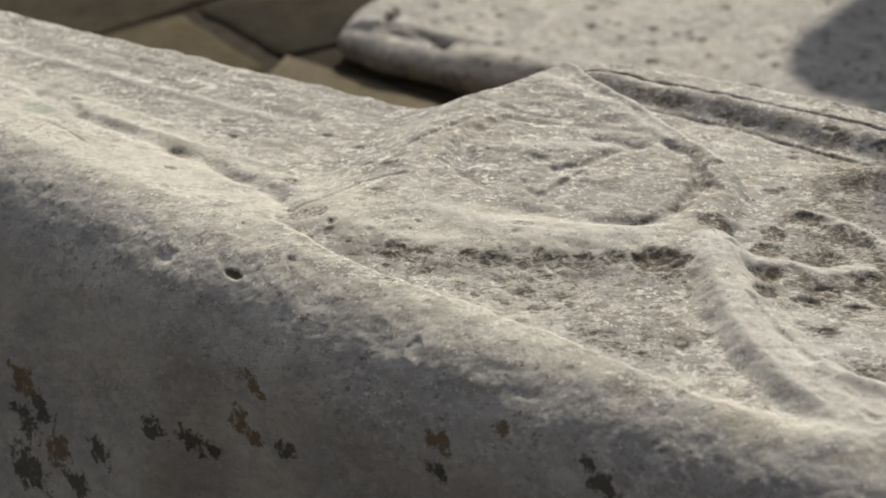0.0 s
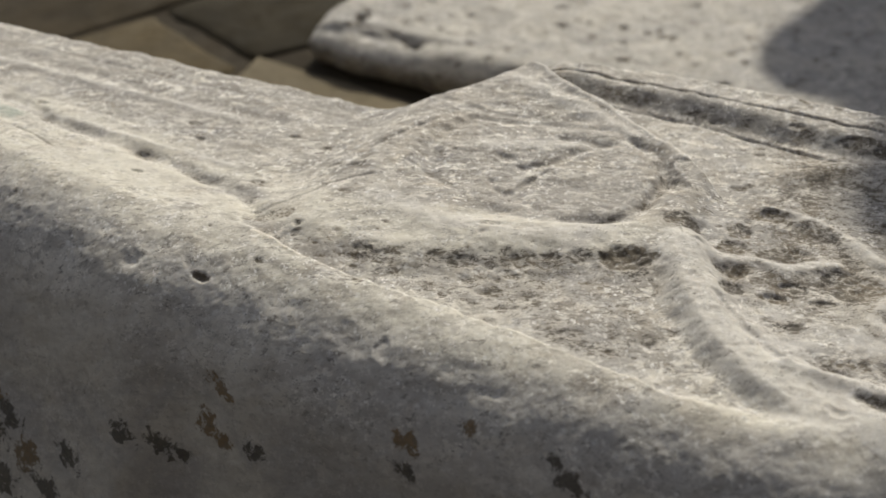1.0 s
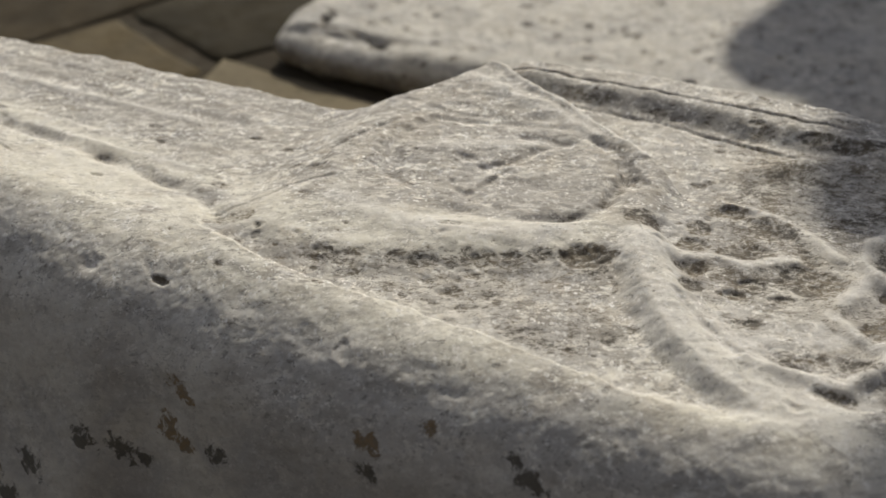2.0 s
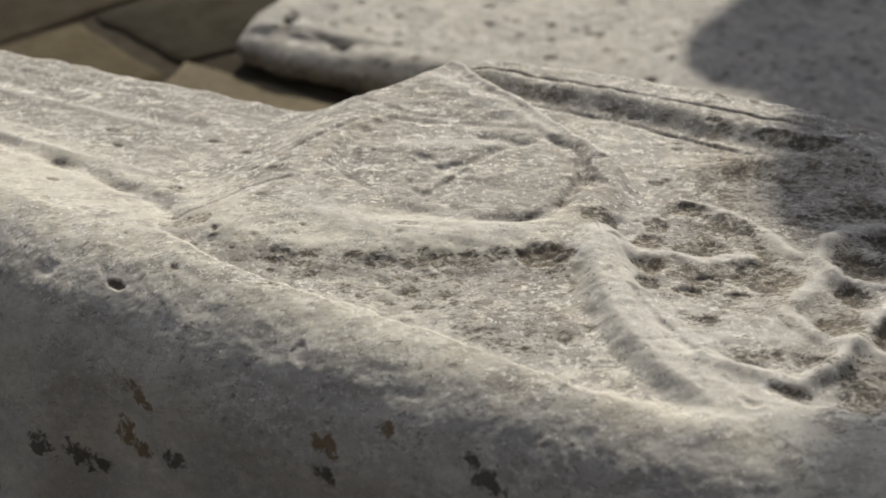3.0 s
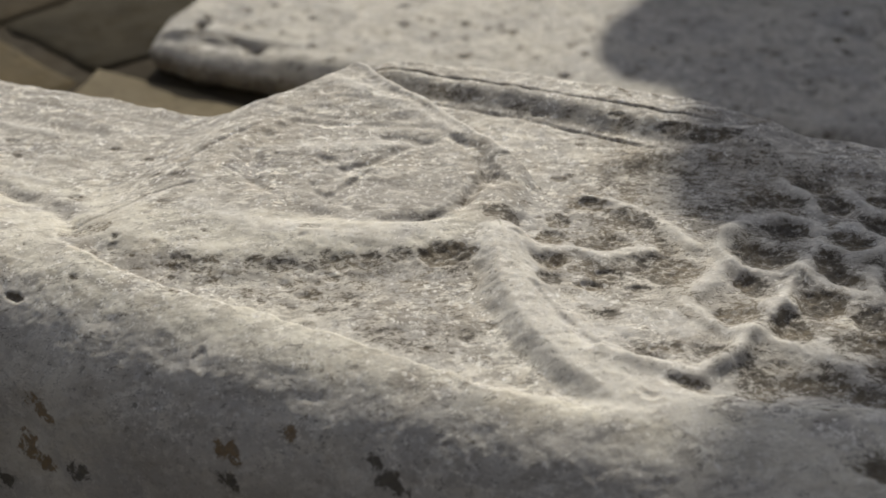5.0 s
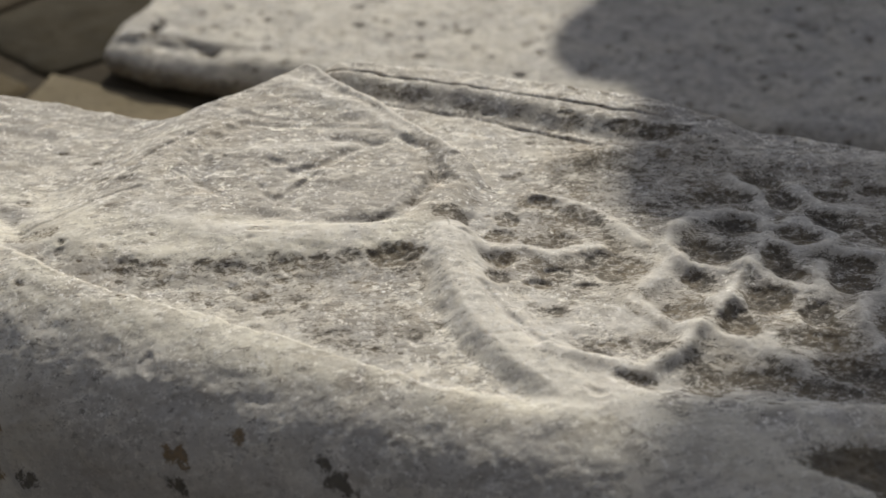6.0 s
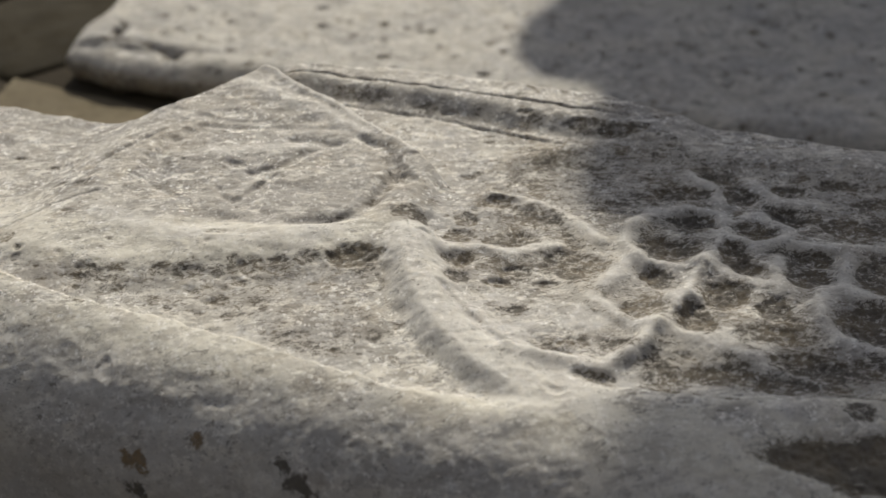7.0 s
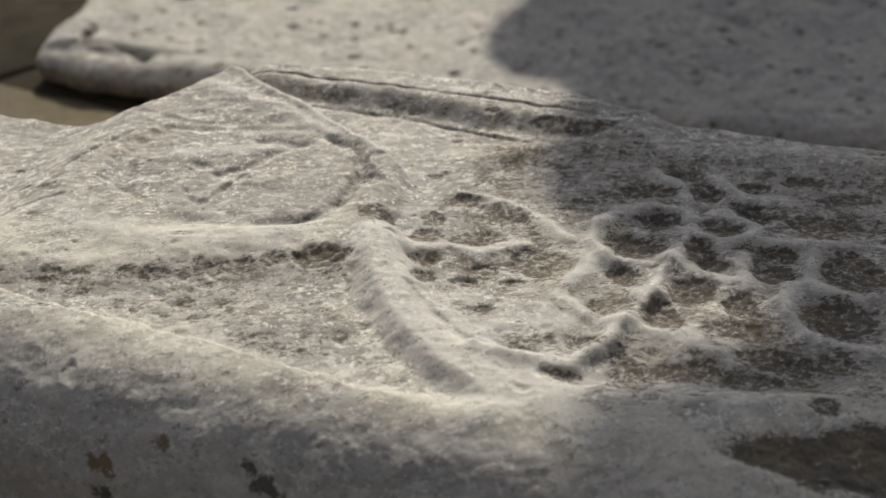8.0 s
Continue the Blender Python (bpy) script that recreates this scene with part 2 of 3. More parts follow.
class Relief:
    """Heights over a grid that hollows, ridges and grooves are cut into."""

    def __init__(self, us, ws):
        self.us, self.ws = us, ws
        self.u, self.w = np.meshgrid(us, ws, indexing="ij")
        self.h = np.zeros(self.u.shape)
        self.grime_dark = np.zeros(self.u.shape)
        self.clean = np.zeros(self.u.shape)
        self.floor = np.zeros(self.u.shape)

    def hollow(self, u, w, ru, rw, depth, dirt=0.8, turn=12.0, seed=0):
        """A worn oval hollow with a rough floor and a slightly raised, uneven rim."""
        r = 1.7 * max(ru, rw)
        a, b = np.searchsorted(self.us, (u - r, u + r))
        c, d = np.searchsorted(self.ws, (w - r, w + r))
        if b - a < 2 or d - c < 2:
            return
        x, y = self.u[a:b, c:d] - u, self.w[a:b, c:d] - w
        ct, st = math.cos(radians(turn)), math.sin(radians(turn))
        px, py = (x * ct + y * st) / ru, (-x * st + y * ct) / rw
        wobble = 0.30 * perlin(x + u * 3.7, y + w * 5.1, 0.9 * min(ru, rw) + 0.002, 300 + seed)
        q = np.hypot(px, py) * (1 + wobble) + 0.22 * perlin(x + u, y + w, 0.35 * max(ru, rw) + 0.002, 320 + seed)
        inside = step(1.15, 0.12, q)
        floor_noise = 0.25 * fractal(x + u, y + w, 0.008, 3, 340 + seed)
        self.h[a:b, c:d] -= depth * inside * (1 + floor_noise)
        self.h[a:b, c:d] += depth * 0.12 * np.exp(-((q - 1.2) / 0.25) ** 2)
        if dirt:
            self.grime_dark[a:b, c:d] = np.maximum(self.grime_dark[a:b, c:d], dirt * step(1.4, 0.25, q))

    def basin(self, u, w, ru, rw, depth, dirt=0.9, turn=12.0, seed=0):
        """A shallow stained basin: soft sides, a nearly level crusty floor, dirt that ends before the rim."""
        r = 1.9 * max(ru, rw)
        a, b = np.searchsorted(self.us, (u - r, u + r))
        c, d = np.searchsorted(self.ws, (w - r, w + r))
        x, y = self.u[a:b, c:d] - u, self.w[a:b, c:d] - w
        ct, st = math.cos(radians(turn)), math.sin(radians(turn))
        px, py = (x * ct + y * st) / ru, (-x * st + y * ct) / rw
        q = np.hypot(px, py) * (1 + 0.22 * perlin(x + u * 3.7, y + w * 5.1, 0.8 * max(ru, rw), 360 + seed)) + 0.16 * perlin(x + u, y + w, 0.006, 380 + seed)
        crust = fractal(x + u, y + w, 0.006, 3, 390 + seed)
        inside = step(1.25, 0.45, q)
        self.h[a:b, c:d] -= depth * inside * (1 - 0.22 * crust)
        stain = dirt * step(1.22, 0.80, q) * (0.85 + 0.35 * crust)
        self.grime_dark[a:b, c:d] = np.maximum(self.grime_dark[a:b, c:d], np.clip(stain, 0, 1))
        self.floor[a:b, c:d] = np.maximum(self.floor[a:b, c:d], step(1.2, 0.85, q))

    def stem(self, points, left, right, level, fall):
        """A thick rounded rib that stands up to a level; its two sides have their own widths."""
        at = self.window(points, 2 * max(left, right))
        u, w = self.u[at], self.w[at]
        d, s = beside(points, u + 0.002 * perlin(u, w, 0.03, 441), w + 0.002 * perlin(u, w, 0.026, 443))
        # to the left of the run lies the field, where the side flattens towards the foot
        q = np.where(d < 0, -d / (left * (1 + 0.9 * s)), d / right) * (1 + 0.16 * perlin(u, w, 0.03, 445) + 0.06 * perlin(u, w, 0.011, 447))
        shape = step(1.08, 0.12, q)
        top = level - fall * s
        self.h[at] += np.maximum(0, top - self.h[at]) * shape
        self.clean[at] = np.maximum(self.clean[at], step(1.0, 0.6, q))

    def window(self, points, margin):
        a, b = np.searchsorted(self.us, (min(p[0] for p in points) - margin, max(p[0] for p in points) + margin))
        c, d = np.searchsorted(self.ws, (min(p[1] for p in points) - margin, max(p[1] for p in points) + margin))
        return slice(a, b), slice(c, d)

    def ridge(self, points, width, height, power=2.0, taper=0.0, level=None, calm=1.0):
        at = self.window(points, 3 * width)
        u, w = self.u[at], self.w[at]
        d, s = along(points, u + calm * 0.0035 * perlin(u, w, 0.022, 421), w + calm * 0.003 * perlin(u, w, 0.019, 423))
        height = height * (0.88 + 0.4 * perlin(u, w, 0.03, 425))
        d = d * (1 + calm * 0.17 * perlin(u, w, 0.024, 411) + 0.04 * perlin(u, w, 0.007, 417))
        ends = 1 - taper * s
        shape = np.exp(-(d / (width * (0.7 + 0.3 * ends))) ** power)
        self.h[at] += height * ends * shape if level is None else np.maximum(0, level - 0.0045 * s - self.h[at]) * shape
        self.clean[at] = np.maximum(self.clean[at], np.exp(-(d / (0.8 * width)) ** 2))

    def groove(self, points, width, depth, dirt=0.0):
        at = self.window(points, 4 * width)
        u, w = self.u[at], self.w[at]
        d, s = along(points, u, w)
        d = d + 0.0012 * perlin(u, w, 0.012, 431)
        cut = np.exp(-(d / width) ** 2) * (0.75 + 0.5 * perlin(u, w, 0.03, 433))
        self.h[at] -= depth * cut
        if dirt:
            self.grime_dark[at] = np.maximum(self.grime_dark[at], dirt * cut)


# ---- ground ----
def grid_line(*parts):
    """Places along a line, from (start, end, spacing) stretches."""
    return np.concatenate([np.arange(a, b - s * 0.3, s) for a, b, s in parts] + [np.array([parts[-1][1]])])


def build_ground():
    gx, gy = np.meshgrid(grid_line((-400, -20, 40), (-20, -3, 1.5), (-3, 3, 0.15), (3, 20, 1.5), (20, 400, 40)),
                         grid_line((-400, -20, 40), (-20, -3, 1.5), (-3, 4, 0.15), (4, 20, 1.5), (20, 400, 40)), indexing="ij")
    ob = sheet("ground", gx, gy, PAVING - 0.008 + 0.002 * fractal(gx, gy, 0.4, 3, 11), EARTH)
    return tagged(ob, "dark trodden earth between the old paving", "ground", kind="structure")


def flagstone(corners, material, parent, thick=0.12, lift=0.0, seed=0):
    """One worn paving stone: an outline in u and v, rounded at its edges."""
    centre = Vector((sum(c[0] for c in corners) / len(corners), sum(c[1] for c in corners) / len(corners)))
    rng = random.Random(seed)
    outline = []
    for k in range(len(corners)):
        a, b = Vector(corners[k]), Vector(corners[(k + 1) % len(corners)])
        count = max(2, int((b - a).length / 0.04))
        for s in range(count):
            p = a.lerp(b, s / count)
            outline.append(p + Vector((rng.uniform(-0.004, 0.004), rng.uniform(-0.004, 0.004))))
    bm = bmesh.new()
    rings = []
    for inward, z in ((0.0, -thick), (0.0, -0.014), (0.006, -0.004), (0.02, 0.0)):
        ring = []
        for p in outline:
            q = p + (centre - p).normalized() * inward
            x, y = plan(q.x, q.y)
            ring.append(bm.verts.new((x, y, PAVING + lift + z + (0.0 if z < -0.01 else 0.003 * noise.noise((x * 9, y * 9, seed))))))
        rings.append(ring)
    for low, high in zip(rings, rings[1:]):
        for k in range(len(outline)):
            bm.faces.new((low[k], low[(k + 1) % len(outline)], high[(k + 1) % len(outline)], high[k]))
    cx, cy = plan(centre.x, centre.y)
    middle = bm.verts.new((cx, cy, PAVING + lift))
    for k in range(len(outline)):
        bm.faces.new((rings[-1][k], rings[-1][(k + 1) % len(outline)], middle))
    bmesh.ops.recalc_face_normals(bm, faces=bm.faces)
    me = bpy.data.meshes.new("flagstone")
    bm.to_mesh(me)
    bm.free()
    for face in me.polygons:
        face.use_smooth = True
    me.materials.append(material)
    ob = new("flagstone", me)
    ob.parent = parent
    return ob


ground = build_ground()
pavement = tagged(new("pavement"), "worn tan and dark flagstones with earthy joints", "pavement", kind="structure")
STONES = [
    ([(-2.3, 0.2), (-1.45, 0.2), (-1.08, 0.93), (-0.995, 1.09), (-0.75, 1.6), (-2.3, 1.6)], BROWN_STONE),
    ([(-1.43, 0.2), (-0.80, 0.2), (-0.765, 0.955), (-0.985, 1.07), (-1.07, 0.935)], TAN_STONE),
    ([(-0.985, 1.095), (-0.75, 0.985), (-0.66, 1.10), (-0.56, 1.6), (-0.735, 1.6)], DARK_STONE),
    ([(-0.785, 0.2), (0.1, 0.2), (0.1, 0.88), (-0.43, 0.94), (-0.53, 0.965), (-0.64, 0.985), (-0.75, 1.0)], BEIGE_STONE),
    ([(0.115, 0.2), (1.2, 0.2), (1.2, 0.80), (0.115, 0.82)], BROWN_STONE),
    ([(-2.3, 1.63), (-0.5, 1.63), (-0.4, 2.5), (-2.3, 2.5)], DARK_STONE),
]
for k, (corners, material) in enumerate(STONES):
    flagstone(corners, material, pavement, seed=k)
flagstone([(-0.52, 1.10), (1.6, 1.10), (1.6, 2.3), (-0.52, 2.3)], DARK_STONE, pavement, lift=-0.018, seed=20)


# ---- an added, unseen dark wall behind the camera that blocks sky light ----
def build_sky_block():
    xs, zs = np.meshgrid(np.arange(-4.0, 4.01, 0.1), np.arange(PAVING - 0.12, 2.6, 0.1), indexing="ij")
    face = -1.7 + 0.02 * fractal(xs, zs, 0.3, 3, 501)
    x = np.concatenate([xs, xs[:, ::-1]], 1)
    y = np.concatenate([face, face[:, ::-1] * 0 - 2.1], 1)
    z = np.concatenate([zs, zs[:, ::-1]], 1)
    ends = np.concatenate([x[:1], x, x[-1:]], 0)
    y, z = np.concatenate([y[:1] * 0 - 1.9, y, y[:1] * 0 - 1.9], 0), np.concatenate([z[:1], z, z[-1:]], 0)
    ob = sheet("sky_block_wall", ends, y, z, BROWN_STONE)
    return tagged(ob, "added unseen wall that blocks skylight, dark brown rough stone", "wall", kind="structure")


build_sky_block()


# ---- the carved slab ----
def build_carved_slab():
    us = grid_line((-1.0, -0.76, 0.012), (-0.76, 0.57, 0.0012), (0.57, 0.9, 0.012))
    ws = grid_line((-0.56, -0.30, 0.02), (-0.30, 0.49, 0.0013), (0.49, 0.75, 0.02))
    r = Relief(us, ws)
    u, w = r.u, r.w
    # crest of the worn front edge, and the broken back edge with its step
    crest = np.interp(us, (-0.75, -0.488, -0.356, -0.242, -0.139, -0.065, 0.004, 0.125, 0.2, 0.3, 0.5), (0.11, 0.056, 0.03, 0.013, 0.001, -0.012, -0.022, -0.028, -0.034, -0.04, -0.05))
    back = np.interp(us, (-0.75, -0.3, -0.19, -0.165, -0.14, -0.112, -0.095, 0.0, 0.2, 0.32, 0.5), (0.352, 0.330, 0.320, 0.335, 0.365, 0.420, 0.446, 0.458, 0.452, 0.435, 0.432))
    back = back + 0.003 * perlin(us, us * 0, 0.03, 5) + 0.0015 * perlin(us, us * 0, 0.009, 6)
    setback = np.interp(us, (-0.75, -0.488, -0.356, -0.242, -0.15), (0.034, 0.030, 0.022, 0.010, 0.0))
    crest = crest + 0.034 + setback
    crest, back, setback = crest[:, None], back[:, None], setback[:, None]
    inner = np.interp(u, (-0.26, -0.233, -0.164, -0.111, -0.039, 0.031, 0.087, 0.137, 0.2, 0.3, 0.36, 0.42, 0.5), (0.095, 0.075, 0.052, 0.040, 0.032, 0.020, 0.009, 0.000, 0.0, 0.040, 0.046, 0.058, 0.085))
    inner = inner + 0.0030 * perlin(u, w * 0, 0.035, 21) + 0.0022 * perlin(u, w, 0.012, 22)

    # levels of the top
    left = step(-0.17, -0.25, u - 0.12 * (w - 0.2))
    r.h += 0.5492 - 0.012 * np.maximum(0, u - 0.1)
    slope_left = np.interp(w - crest + 0.034 + setback, (-0.3, 0.0, 0.05, 0.10, 0.15, 0.30), (0.558, 0.558, 0.556, 0.546, 0.538, 0.533))
    r.h = r.h * (1 - left) + slope_left * left
    soft = 0.012 * step(0.10, 0.20, u)
    rim = step(0.004 + soft, -0.005 - soft, w - inner) * (1 - left)
    rim_top = 0.5585 - 0.016 * np.maximum(0, u - 0.2) - 0.10 * np.maximum(0, w - inner + 0.006) - 0.10 * np.maximum(0, inner - w - 0.02)
    r.h = r.h * (1 - rim) + rim_top * rim
    # raised field round the medallion: a shaded bank in front, a straight step behind
    bank = np.interp(u, (-0.24, -0.182, -0.132, -0.09, -0.029, 0.032, 0.074, 0.10), (0.092, 0.078, 0.075, 0.086, 0.108, 0.132, 0.142, 0.150))
    raised = step(-0.030, 0.018, w - bank + 0.004 * perlin(u, w, 0.02, 25)) * step(0.115, 0.088, u) * (1 - left)
    crest_line = np.interp(u, (-0.12, -0.091, -0.069, -0.009, 0.025, 0.074, 0.12), (0.43, 0.418, 0.400, 0.364, 0.337, 0.303, 0.26))
    behind = step(-0.001, 0.006, w - crest_line)
    raised = raised * (1 - behind)
    r.h += 0.0098 * raised
    # lower ledge behind, with a roll and two grooves along the back edge
    ledge = behind * step(-0.12, -0.09, u)
    r.h += ledge * (0.5395 - 0.014 * np.maximum(0, u - 0.15) - r.h)
    roll_line = np.interp(u, (-0.1, 0.0, 0.1, 0.2, 0.3), (0.432, 0.424, 0.416, 0.404, 0.402))
    fade = step(0.33, 0.25, u) * step(-0.11, -0.08, u)
    r.h += fade * (0.0130 + 0.0012 * fractal(u, w, 0.03, 3, 37)) * step(-0.020, 0.006, w - roll_line)
    r.grime_dark = np.maximum(r.grime_dark, fade * 0.6 * np.exp(-((w - roll_line + 0.008) / 0.012) ** 2) * step(-0.3, 0.4, perlin(u, w, 0.03, 36)))
    r.groove([(-0.10, 0.439), (-0.05, 0.439), (0.03, 0.434), (0.11, 0.429), (0.18, 0.425), (0.24, 0.425)], 0.0016, 0.0042, 0.9)
    r.groove([(-0.02, 0.402), (0.06, 0.397), (0.14, 0.385), (0.19, 0.372)], 0.0025, 0.003, 0.6)
    # far border of the field of hollows
    field_back = np.interp(u, (0.09, 0.15, 0.20, 0.26, 0.35, 0.5), (0.30, 0.335, 0.362, 0.383, 0.395, 0.405))
    lip = np.exp(-((w - field_back) / 0.018) ** 2) * step(0.10, 0.17, u)
    r.h += 0.006 * lip

    # medallion: a ring groove round a disc, and faint carving on it
    dx, dy = u + 0.036, w - 0.245
    radius = np.hypot(dx, dy * 1.24) + 0.006 * perlin(u, w, 0.05, 31) + 0.002 * perlin(u, w, 0.014, 32)
    open_side = step(0.075, 0.02, dy - 0.05 * step(0.0, 0.05, dx))
    radius_disc = radius
    ring = np.exp(-((radius - 0.102) / 0.0070) ** 2) * np.minimum(1, open_side)
    sides = 0.42 + 0.7 * step(0.02, 0.08, dx) + 0.35 * step(-0.04, -0.09, dx)
    r.h -= 0.0056 * ring * sides * (0.8 + 0.6 * perlin(u, w, 0.03, 34))
    r.grime_dark = np.maximum(r.grime_dark, 0.6 * ring * sides * step(-0.2, 0.5, perlin(u, w, 0.016, 33)))
    r.h -= 0.0012 * step(0.104, 0.096, radius) * step(0.0, -0.05, dy)
    r.ridge([(-0.150, 0.150), (-0.09, 0.132), (-0.02, 0.138), (0.04, 0.168)], 0.014, 0.0028)
    r.groove([(0.004, 0.299), (-0.014, 0.297), (-0.034, 0.297)], 0.0055, 0.0048, 0.5)
    r.groove([(-0.004, 0.294), (-0.020, 0.270), (-0.030, 0.250), (-0.052, 0.236)], 0.0050, 0.0040, 0.15)
    r.groove([(-0.070, 0.207), (-0.064, 0.196), (-0.052, 0.190), (-0.044, 0.200), (-0.038, 0.219), (-0.028, 0.240)], 0.0036, 0.0042, 0.4)
    r.ridge([(-0.095, 0.262), (-0.060, 0.270), (-0.025, 0.282)], 0.009, 0.0020)
    r.hollow(-0.071, 0.247, 0.012, 0.008, 0.0024, 0.35, 0, 5)
    r.groove([(-0.125, 0.300), (-0.060, 0.312), (0.000, 0.324), (0.060, 0.322)], 0.0040, 0.0016)
    r.groove([(-0.16, 0.325), (-0.11, 0.315), (-0.06, 0.322)], 0.004, 0.0014)
    r.ridge([(-0.11, 0.385), (-0.07, 0.365), (-0.03, 0.352), (0.02, 0.32)], 0.010, 0.003)
    r.hollow(-0.055, 0.375, 0.018, 0.013, 0.0016, 0.0, 0, 3)
    r.hollow(0.072, 0.262, 0.012, 0.018, 0.005, 0.5, 40, 4)
    r.ridge([(-0.105, 0.425), (-0.069, 0.396), (-0.009, 0.360), (0.028, 0.331), (0.074, 0.300)], 0.0055, 0.0030)
    for a, b, ra, rb, deep in ((-0.085, 0.355, 0.020, 0.012, 0.0035), (-0.03, 0.335, 0.018, 0.010, 0.003), (-0.105, 0.33, 0.014, 0.010, 0.003), (-0.075, 0.395, 0.012, 0.008, 0.003), (-0.125, 0.29, 0.012, 0.008, 0.002)):
        r.hollow(a, b, ra, rb, 0.5 * deep, 0.0, 10, int(900 * ra))
    # border left of the medallion: fine straight cuts
    r.groove([(-0.150, 0.285), (-0.188, 0.225), (-0.186, 0.188)], 0.0026, 0.0018, 0.25)
    r.groove([(-0.165, 0.178), (-0.194, 0.158), (-0.222, 0.122), (-0.249, 0.099)], 0.0022, 0.0016, 0.25)
    for k in range(3):
        a = 0.21 + 0.0228 * k + 0.003 * math.sin(5 * k)
        r.groove([(-0.150 + 0.001 * k, a), (-0.118, a - 0.012)], 0.0020, 0.0010)
    # moulding groove of the left part
    r.groove([(-0.56, 0.204), (-0.487, 0.184), (-0.433, 0.173), (-0.353, 0.158), (-0.264, 0.132), (-0.235, 0.103)], 0.0100, 0.0070, 0.42)
    r.groove([(-0.74, 0.30), (-0.55, 0.288), (-0.40, 0.272), (-0.28, 0.268)], 0.007, 0.0014)
    r.groove([(-0.74, 0.238), (-0.55, 0.226), (-0.42, 0.212), (-0.27, 0.205)], 0.004, 0.0007)
    r.groove([(-0.6, 0.315), (-0.45, 0.309), (-0.25, 0.300)], 0.003, 0.0009)
    r.ridge([(-0.60, 0.205), (-0.45, 0.19), (-0.30, 0.175)], 0.004, 0.0012)
    r.ridge([(-0.74, 0.285), (-0.5, 0.268), (-0.33, 0.254)], 0.006, 0.0018)

    # thick rib, and the leaf-shaped loop beside it
    rib_line = [(0.100, 0.172), (0.104, 0.158), (0.114, 0.130), (0.128, 0.102), (0.154, 0.067), (0.188, 0.038), (0.216, 0.019), (0.240, 0.006)]
    r.stem(rib_line, 0.029, 0.0225, 0.5642, 0.0072)
    r.hollow(0.112, 0.186, 0.010, 0.007, -0.0035, 0.0, 12, 7)
    r.ridge([(0.150, 0.120), (0.172, 0.098), (0.196, 0.084), (0.217, 0.092)], 0.016, 0.0022, 2.0)
    r.groove([(0.143, 0.116), (0.156, 0.100), (0.172, 0.085), (0.189, 0.070), (0.206, 0.064)], 0.0042, 0.0036, 0.95)
    r.ridge([(0.205, 0.058), (0.217, 0.054), (0.235, 0.055), (0.253, 0.055), (0.271, 0.058), (0.287, 0.075), (0.297, 0.102), (0.307, 0.130), (0.318, 0.155)], 0.0100, 0.0064, 2.2)
    r.groove([(0.214, 0.086), (0.228, 0.073), (0.245, 0.066)], 0.0028, 0.0028, 0.8)
    r.ridge([(0.250, 0.142), (0.283, 0.116), (0.299, 0.112)], 0.009, 0.003)
    r.ridge([(0.305, 0.110), (0.335, 0.108), (0.362, 0.098), (0.375, 0.090)], 0.013, 0.0045)
    r.ridge([(0.123, 0.174), (0.144, 0.178), (0.160, 0.184), (0.184, 0.179), (0.203, 0.197), (0.215, 0.200)], 0.008, 0.0042)
    r.ridge([(0.150, 0.262), (0.178, 0.256), (0.206, 0.246), (0.224, 0.233), (0.243, 0.218)], 0.008, 0.0048)
    r.ridge([(0.258, 0.157), (0.269, 0.184), (0.280, 0.199)], 0.009, 0.0038)
    # net of broad smooth ridges in the shaded part
    for line in (
        [(0.271, 0.240), (0.283, 0.277), (0.309, 0.294), (0.335, 0.289), (0.343, 0.262), (0.335, 0.219), (0.326, 0.201)],
        [(0.342, 0.275), (0.369, 0.298), (0.390, 0.285), (0.396, 0.261), (0.384, 0.242), (0.349, 0.240)],
        [(0.271, 0.240), (0.265, 0.214), (0.285, 0.195), (0.309, 0.194), (0.330, 0.202), (0.322, 0.184), (0.326, 0.158)],
        [(0.384, 0.242), (0.406, 0.246), (0.437, 0.247), (0.437, 0.221), (0.436, 0.194), (0.420, 0.185), (0.418, 0.155)],
        [(0.437, 0.192), (0.453, 0.186), (0.473, 0.183), (0.489, 0.198), (0.520, 0.21)],
        [(0.307, 0.348), (0.325, 0.333), (0.335, 0.312)], [(0.362, 0.345), (0.382, 0.320), (0.412, 0.326)],
        [(0.330, 0.202), (0.360, 0.188), (0.386, 0.186), (0.384, 0.222)],
        [(0.437, 0.247), (0.462, 0.262), (0.52, 0.275)], [(0.418, 0.155), (0.430, 0.130), (0.470, 0.122), (0.52, 0.13)],
    ):
        r.ridge(line, 0.0092, 0.0040)
    dirty_lip = np.exp(-((w - 0.385) / 0.03) ** 2) * step(0.24, 0.30, u) * step(-0.1, 0.5, fractal(u * 0.4, w, 0.02, 3, 38))
    r.grime_dark = np.maximum(r.grime_dark, 0.4 * dirty_lip)

    # stained basins between the ridges: in the sun, then in the shade
    sunlit = ((0.193, 0.236, 0.020, 0.015), (0.156, 0.250, 0.016, 0.007), (0.176, 0.200, 0.020, 0.009), (0.228, 0.180, 0.025, 0.015), (0.292, 0.132, 0.018, 0.014), (0.248, 0.083, 0.010, 0.006),
              (0.277, 0.084, 0.013, 0.011), (0.266, 0.044, 0.014, 0.005), (0.093, 0.206, 0.014, 0.009), (0.136, 0.221, 0.010, 0.010), (0.137, 0.196, 0.012, 0.009), (0.142, 0.164, 0.012, 0.008), (0.146, 0.139, 0.010, 0.009),
              (0.190, 0.160, 0.012, 0.006), (0.215, 0.150, 0.009, 0.004), (0.178, 0.142, 0.011, 0.005), (0.200, 0.111, 0.007, 0.005))
